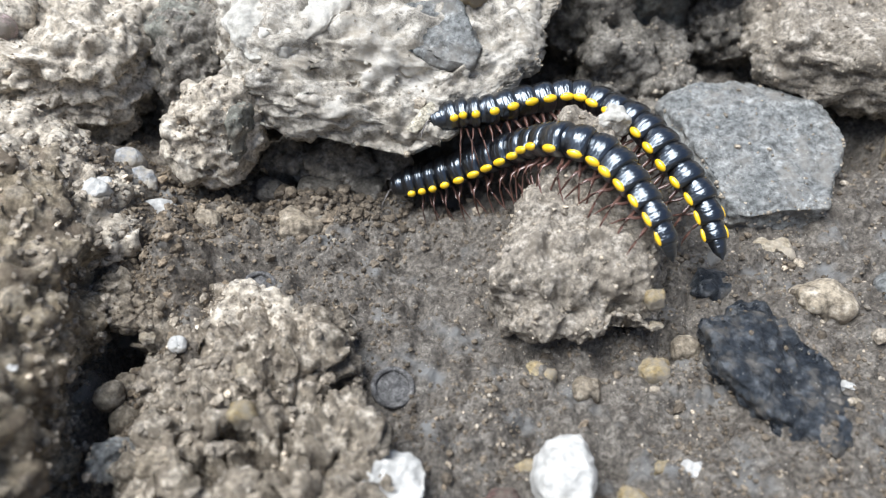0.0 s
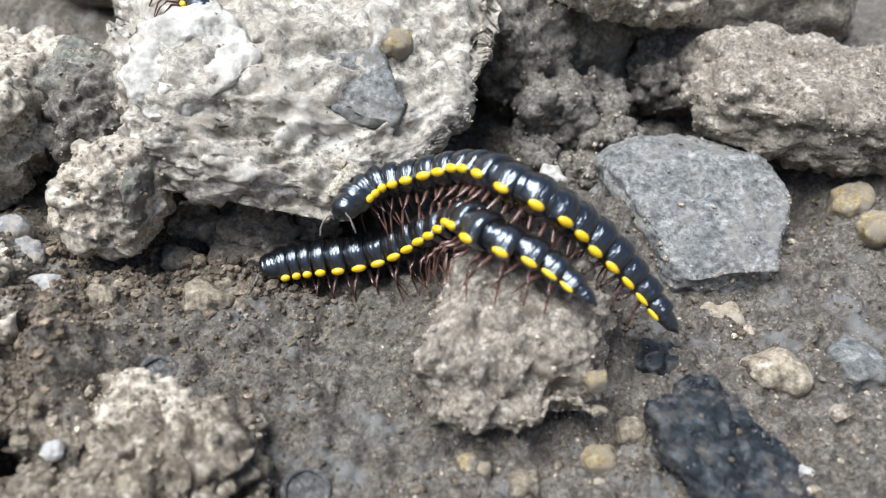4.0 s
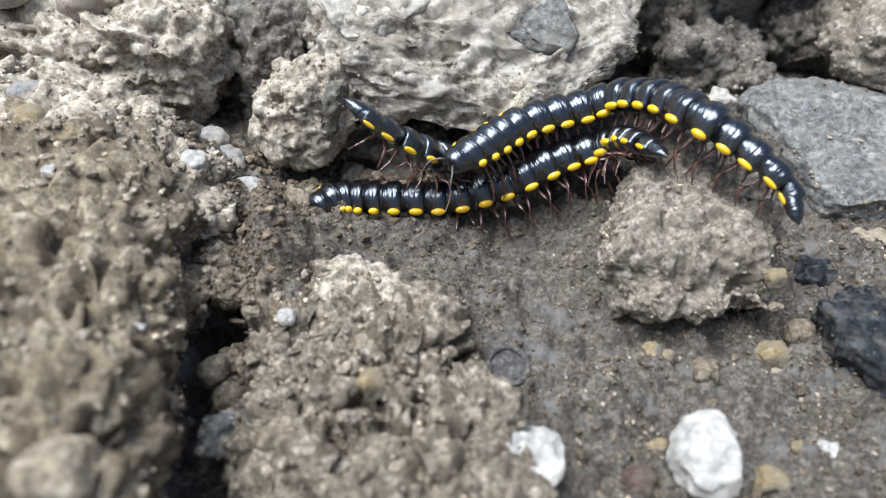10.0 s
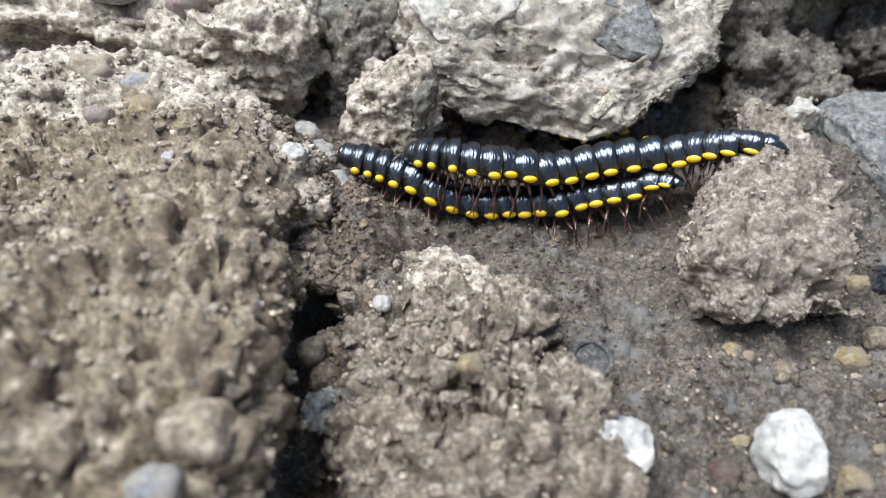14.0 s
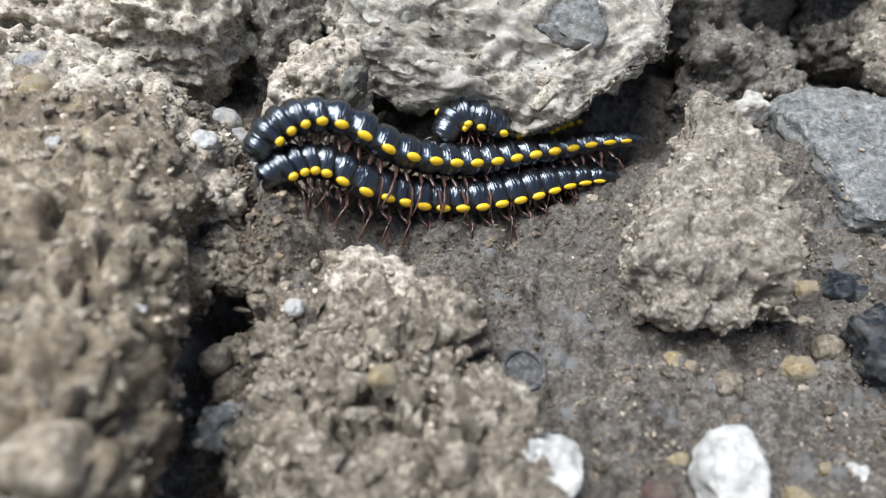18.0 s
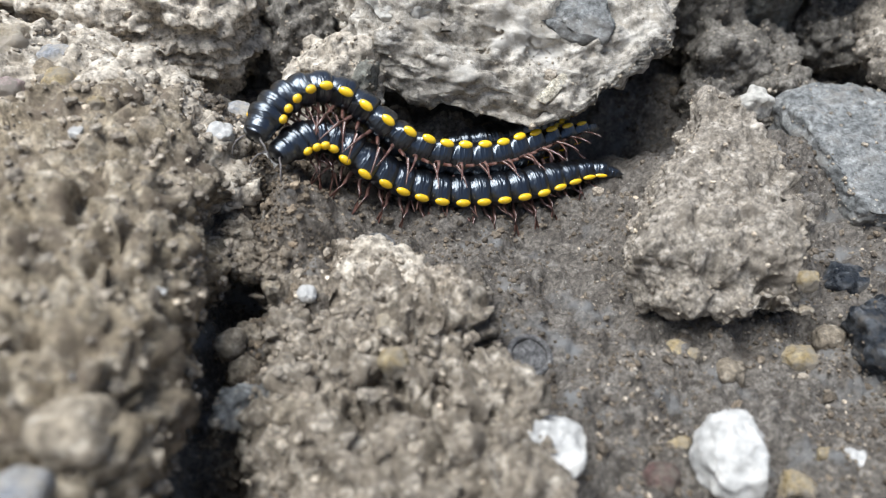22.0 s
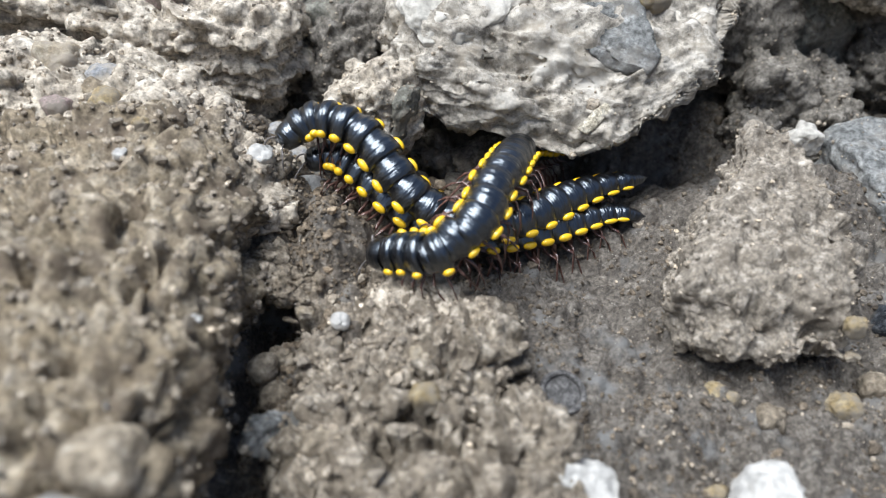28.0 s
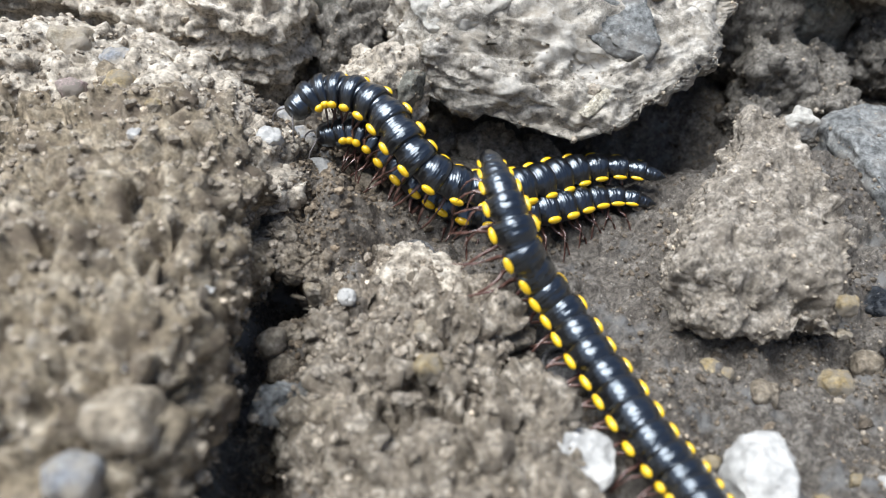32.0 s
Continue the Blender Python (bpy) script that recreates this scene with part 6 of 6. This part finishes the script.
    crawl(third, [
        (0, ((-59, 154, 14, 0), (-63, 160, 15, 0), (-68, 168, 15, 0), (-72, 175, 15, 0), (-77, 182, 15, 0), (-82, 190, 15, 0), (-87, 196, 15, 0), (-92, 202, 15, 0))),
        (3.5, ((-33, 142.2, 22.9, 0), (-38.3, 154.4, 22.1, 0), (-43.3, 167.2, 21.3, 0), (-48.4, 178.8, 20.7, 0), (-56.8, 199.5, 17, 0), (-63.6, 212.9, 15.3, 0), (-69, 223, 15, 0), (-74, 231, 15, 0))),
        (5.5, ((-13.6, 109.8, -10, 0), (-14, 108, -9, 0), (-16.9, 102.7, -2.8, 0), (-18.8, 102.2, 0.6, 0), (-21.7, 102, 5.8, 0), (-24.4, 105, 9.4, 0), (-25.1, 105, 12.9, 0), (-26.6, 109.2, 15.8, 0), (-27.6, 111, 19.3, 0), (-30.2, 114.9, 21.9, 0), (-35.5, 124.5, 21.7, 0), (-41.6, 138.9, 20.9, 0))),
        (6, ((-12, 123.8, -16.3, 0), (-13, 123, -16, 0), (-16, 108, -8, 0), (-20, 105, -3, 0), (-22, 103, 2, 0), (-22.9, 101.7, 6.2, 0), (-24.8, 105.1, 9.6, 0), (-26.4, 106.9, 13.3, 0), (-27.7, 109.6, 16.5, 0), (-28.7, 113.1, 19.2, 0), (-30.3, 115.9, 22, 0), (-32.6, 122, 22.1, 0))),
        (7, ((-7.8, 124.6, -16.8, 0), (-10, 123, -16, 0), (-15, 107, -8, 0), (-19, 100, -3, 0), (-23, 97, 1, 0), (-25, 96, 4, 0), (-27, 95, 8, 0), (-29, 96, 11, 0), (-30, 100, 13, 0), (-31, 103.8, 15.1, 0), (-31.9, 109.5, 16.7, 0), (-33.6, 112.9, 17.9, 0))),
        (8, ((6.3, 132.1, -19, 0), (1, 130, -19, 0), (-9, 115, -13, 0), (-15, 106, -7, 0), (-19, 102, -3, 0), (-22, 99, 1, 0), (-25, 99, 4, 0), (-27, 98, 8, 0), (-28, 98, 11, 0), (-29, 101, 13, 0), (-31, 107, 14, 0))),
        (9, ((12.1, 138.6, -19, 0), (2, 134, -19, 0), (-7, 126, -16, 0), (-14, 106, -6, 0), (-18, 100, -2, 0), (-22, 97, 1, 0), (-25, 98, 3, 0), (-28, 99, 5, 0), (-30, 101, 7, 0))),
        (10, ((9.6, 136.3, -19, 0), (1, 132, -19, 0), (-9, 123, -16, 0), (-15, 101, -5, 0), (-19, 97, -1, 0), (-22, 95, 2, 0), (-25, 95, 4, 0), (-28, 94, 7, 0), (-31, 95, 9, 0))),
        (11, ((-4.9, 132, -19, 0), (-5, 132, -19, 0), (-15, 106, -8, 0), (-20, 94, 0, 0), (-22, 90, 5, 0), (-25, 87, 10, 0), (-28, 86, 14, 0), (-30, 87, 17, 0), (-32, 91, 18, 0))),
        (12, ((-4.2, 134.6, -18.3, 0), (-7, 133, -18, 0), (-16, 108, -6, 0), (-21, 95, 2, 0), (-24, 88, 8, 0), (-26, 85, 13, 0), (-29, 85, 16, 0), (-31, 87, 18, 0))),
        (13, ((29, 142, -13, 0), (26, 150, -16, 0), (19, 147, -17, 0), (8, 143, -19, 0), (-6, 136, -19, 0), (-16, 134, -19, 0), (-25, 133, -19, 0), (-33, 131, -18, 0))),
        (15.5, ((2, 146, -20, 0), (9, 149, -19, 0), (16, 149, -17, 0), (17, 134, -13, 0), (15, 138, -16, 0), (9, 137, -18, 0), (1, 135, -19, 0), (-10, 129, -17, 0), (-14.9, 122.3, -14.5, 0))),
        (16, ((-8, 139, -19, 0), (2, 146, -20, 0), (10, 149, -19, 0), (16, 148, -17, 0), (15, 141, -16, 0), (7, 139, -18, 0), (-2, 137, -19, 0), (-13, 128, -16, 0), (-15.3, 123.4, -14.7, 0))),
        (17, ((-21, 131, -17, 0), (-15, 136, -18, 0), (-5, 142, -19, 0), (6, 147, -19, 0), (13, 148, -18, 0), (16, 145, -17, 0), (11, 140, -17, 0), (4, 137, -18, 0), (-4, 133, -18, 0))),
        (18, ((-20.1, 101.6, -1.8, 0), (-18.1, 104.6, 0.1, 0), (-14.2, 104.6, 0.1, 0), (-10.4, 106.6, -2.9, 0), (-5.2, 116.7, -10.2, 0), (4, 133.8, -16.9, 0), (12, 140, -18, 0), (18, 143, -18, 0), (20, 140, -17, 0), (15, 140, -19, 0), (13, 139.5, -19.3, 0))),
        (19, ((-20.1, 102.6, -1.9, 0), (-18.1, 104.6, 0.1, 0), (-13.3, 105.6, 0.1, 0), (-8.4, 108.6, -2.9, 0), (-3.2, 117.7, -10.2, 0), (5, 135.8, -16.9, 0), (12, 142, -18, 0), (18, 145, -18, 0), (20, 142, -17, 0), (14, 141, -19, 0), (13.5, 140.9, -19.1, 0))),
        (19.5, ((-13.3, 101.6, -1.8, 0), (-13.3, 104.6, 0.1, 0), (-10.4, 108.6, 0, 0), (-6.5, 110.6, -3, 0), (-0.2, 119.7, -10.2, 0), (8, 139.8, -17.9, 0), (13, 143, -18, 0), (18, 146, -18, 0), (19, 142, -17, 0), (13, 141, -19, 0), (10.2, 140.2, -19.4, 0))),
        (20, ((-18, 108, -7, 0), (-15, 107, -5, 0), (-11, 110, -6, 0), (-4, 122, -12, 0), (5, 140, -18, 0), (12, 143, -18, 0), (18, 145, -18, 0), (19, 141, -17, 0), (13, 141, -19, 0), (10.6, 140.3, -19.3, 0))),
        (21, ((-19, 108, -8, 0), (-15, 107, -6, 0), (-11, 110, -7, 0), (-5, 121, -12, 0), (5, 140, -18, 0), (11, 143, -18, 0), (17, 145, -18, 0), (19, 142, -17, 0), (14, 141, -19, 0), (9.9, 140, -19.5, 0))),
        (22, ((-20, 107, -9, 0), (-16, 107, -8, 0), (-12, 110, -9, 0), (-5, 120, -13, 0), (4, 138, -18, 0), (11, 142, -18, 0), (16, 144, -18, 0), (18, 141, -17, 0), (13, 140, -19, 0), (6.7, 138.4, -19.8, 0))),
        (23, ((-21, 108, -9, 0), (-17, 108, -8, 0), (-12, 111, -9, 0), (-6, 121, -13, 0), (4, 139, -18, 0), (10, 144, -18, 0), (16, 146, -18, 0), (18, 142, -17, 0), (13, 141, -19, 0), (8.8, 140.5, -19.5, 0))),
        (24, ((-29, 106, -12, 0), (-26, 105, -8, 0), (-22, 106, -7, 0), (-18, 107, -8, 0), (-13, 109, -11, 0), (-8, 115, -13, 0), (-0, 132, -18, 0), (5, 135, -18, 0), (7, 133, -17, 0), (1, 132, -19, 0), (-6, 130, -20, 0))),
        (25, ((-19, 89, 1, 0), (-19, 94, 2, 0), (-19, 102, 0, 0), (-17, 113, -5, 0), (-12, 120, -11, 0), (-6, 136, -17, 0), (1, 140, -18, 0), (6, 144, -18, 0), (8.3, 141.7, -17.2, 0))),
        (26, ((-14, 79, -1, 0), (-16, 80, 2, 0), (-17, 87, 3, 0), (-17, 96, 2, 0), (-17, 109, -3, 0), (-14, 119, -9, 0), (-8, 134, -16, 0), (-1.3, 139, -17.7, 0))),
        (26.5, ((-20, 75, -6, 0), (-20, 77, -1, 0), (-19, 81, 3, 0), (-18, 91, 3, 0), (-17, 105, -1, 0), (-14, 117, -7, 0), (-8, 125, -13, 0), (-1, 132, -16, 0), (-0.6, 132.2, -16, 0))),
        (28.5, ((-39, 78, -4, 24), (-34, 75, -2, 26), (-30, 74, -1, 26), (-27, 76, 0, 25), (-23, 78, 2, 22), (-21, 83, 3, 18), (-19, 89, 3, 10), (-17, 98, 0, 4), (-14, 110, -6, 0), (-8, 123, -13, 0), (-6.8, 124.2, -13.5, 0))),
        (29, ((-42, 79, -3, 24), (-37, 76, -1, 26), (-33, 77, -1, 26), (-29, 77, 0, 25), (-25, 79, 1, 22), (-22, 81, 3, 18), (-20, 87, 3, 10), (-18, 95, 1, 4), (-15, 107, -5, 0), (-10, 121, -12, 0), (-7.6, 123.7, -13.4, 0))),
        (29.5, ((-42, 74, 1, 20), (-38, 73, 3, 22), (-33, 74, 4, 22), (-29, 75, 5, 20), (-25, 78, 6, 16), (-21, 81, 7, 10), (-19, 87, 6, 5), (-17, 92, 4, 0), (-14, 104, -2, 0), (-8.2, 122.3, -12.6, 0))),
        (29.8, ((-28, 63, -2, 0), (-28, 66, 1, 0), (-28, 67, 5, 0), (-26, 72, 6, 0), (-24, 76, 7, 0), (-21, 81, 7, 0), (-19, 87, 6, 0), (-17, 94, 3, 0), (-14, 106, -3, 0), (-8.3, 122.3, -12.6, 0))),
        (30, ((-17, 64, -3, 0), (-19, 66, -1, 0), (-21, 68, 2, 0), (-21, 71, 4, 0), (-21, 75, 6, 0), (-21, 80, 7, 0), (-20, 87, 6, 0), (-18, 93, 4, 0), (-15, 104, -2, 0), (-9, 123, -13, 0))),
        (31, ((-6, 59, -5, 0), (-9, 63, -4, 0), (-12, 66, -2, 0), (-15, 69, 0, 0), (-18, 72, 2, 0), (-20, 76, 4, 0), (-22, 82, 5, 0), (-22, 89, 5, 0), (-22, 97, 2, 0), (-19, 109, -5, 0), (-15.3, 118.5, -10.9, 0))),
        (31.5, ((-4, 47, -7, 0), (-5, 54, -8, 0), (-7, 60, -7, 0), (-10, 67, -6, 0), (-13, 70, -3, 0), (-16, 73, 1, 0), (-18, 77, 4, 0), (-20, 82, 6, 0), (-20, 90, 5, 0), (-19, 104, -1, 0))),
        (32, ((8, 37, -7, 0), (6, 42, -8, 0), (4, 45, -8, 0), (2, 48, -8, 0), (-0, 52, -8, 0), (-2, 56, -8, 0), (-5, 60, -7, 0), (-8, 65, -6, 0), (-12, 68, -3, 0), (-15, 69, 1, 0), (-17, 72, 4, 0), (-19, 77, 6, 0), (-21, 86, 5, 0))),
    ])
    stride(third, ((5.0, 12.6), (17.0, 20.0), (24.5, 32.0)))


motions()
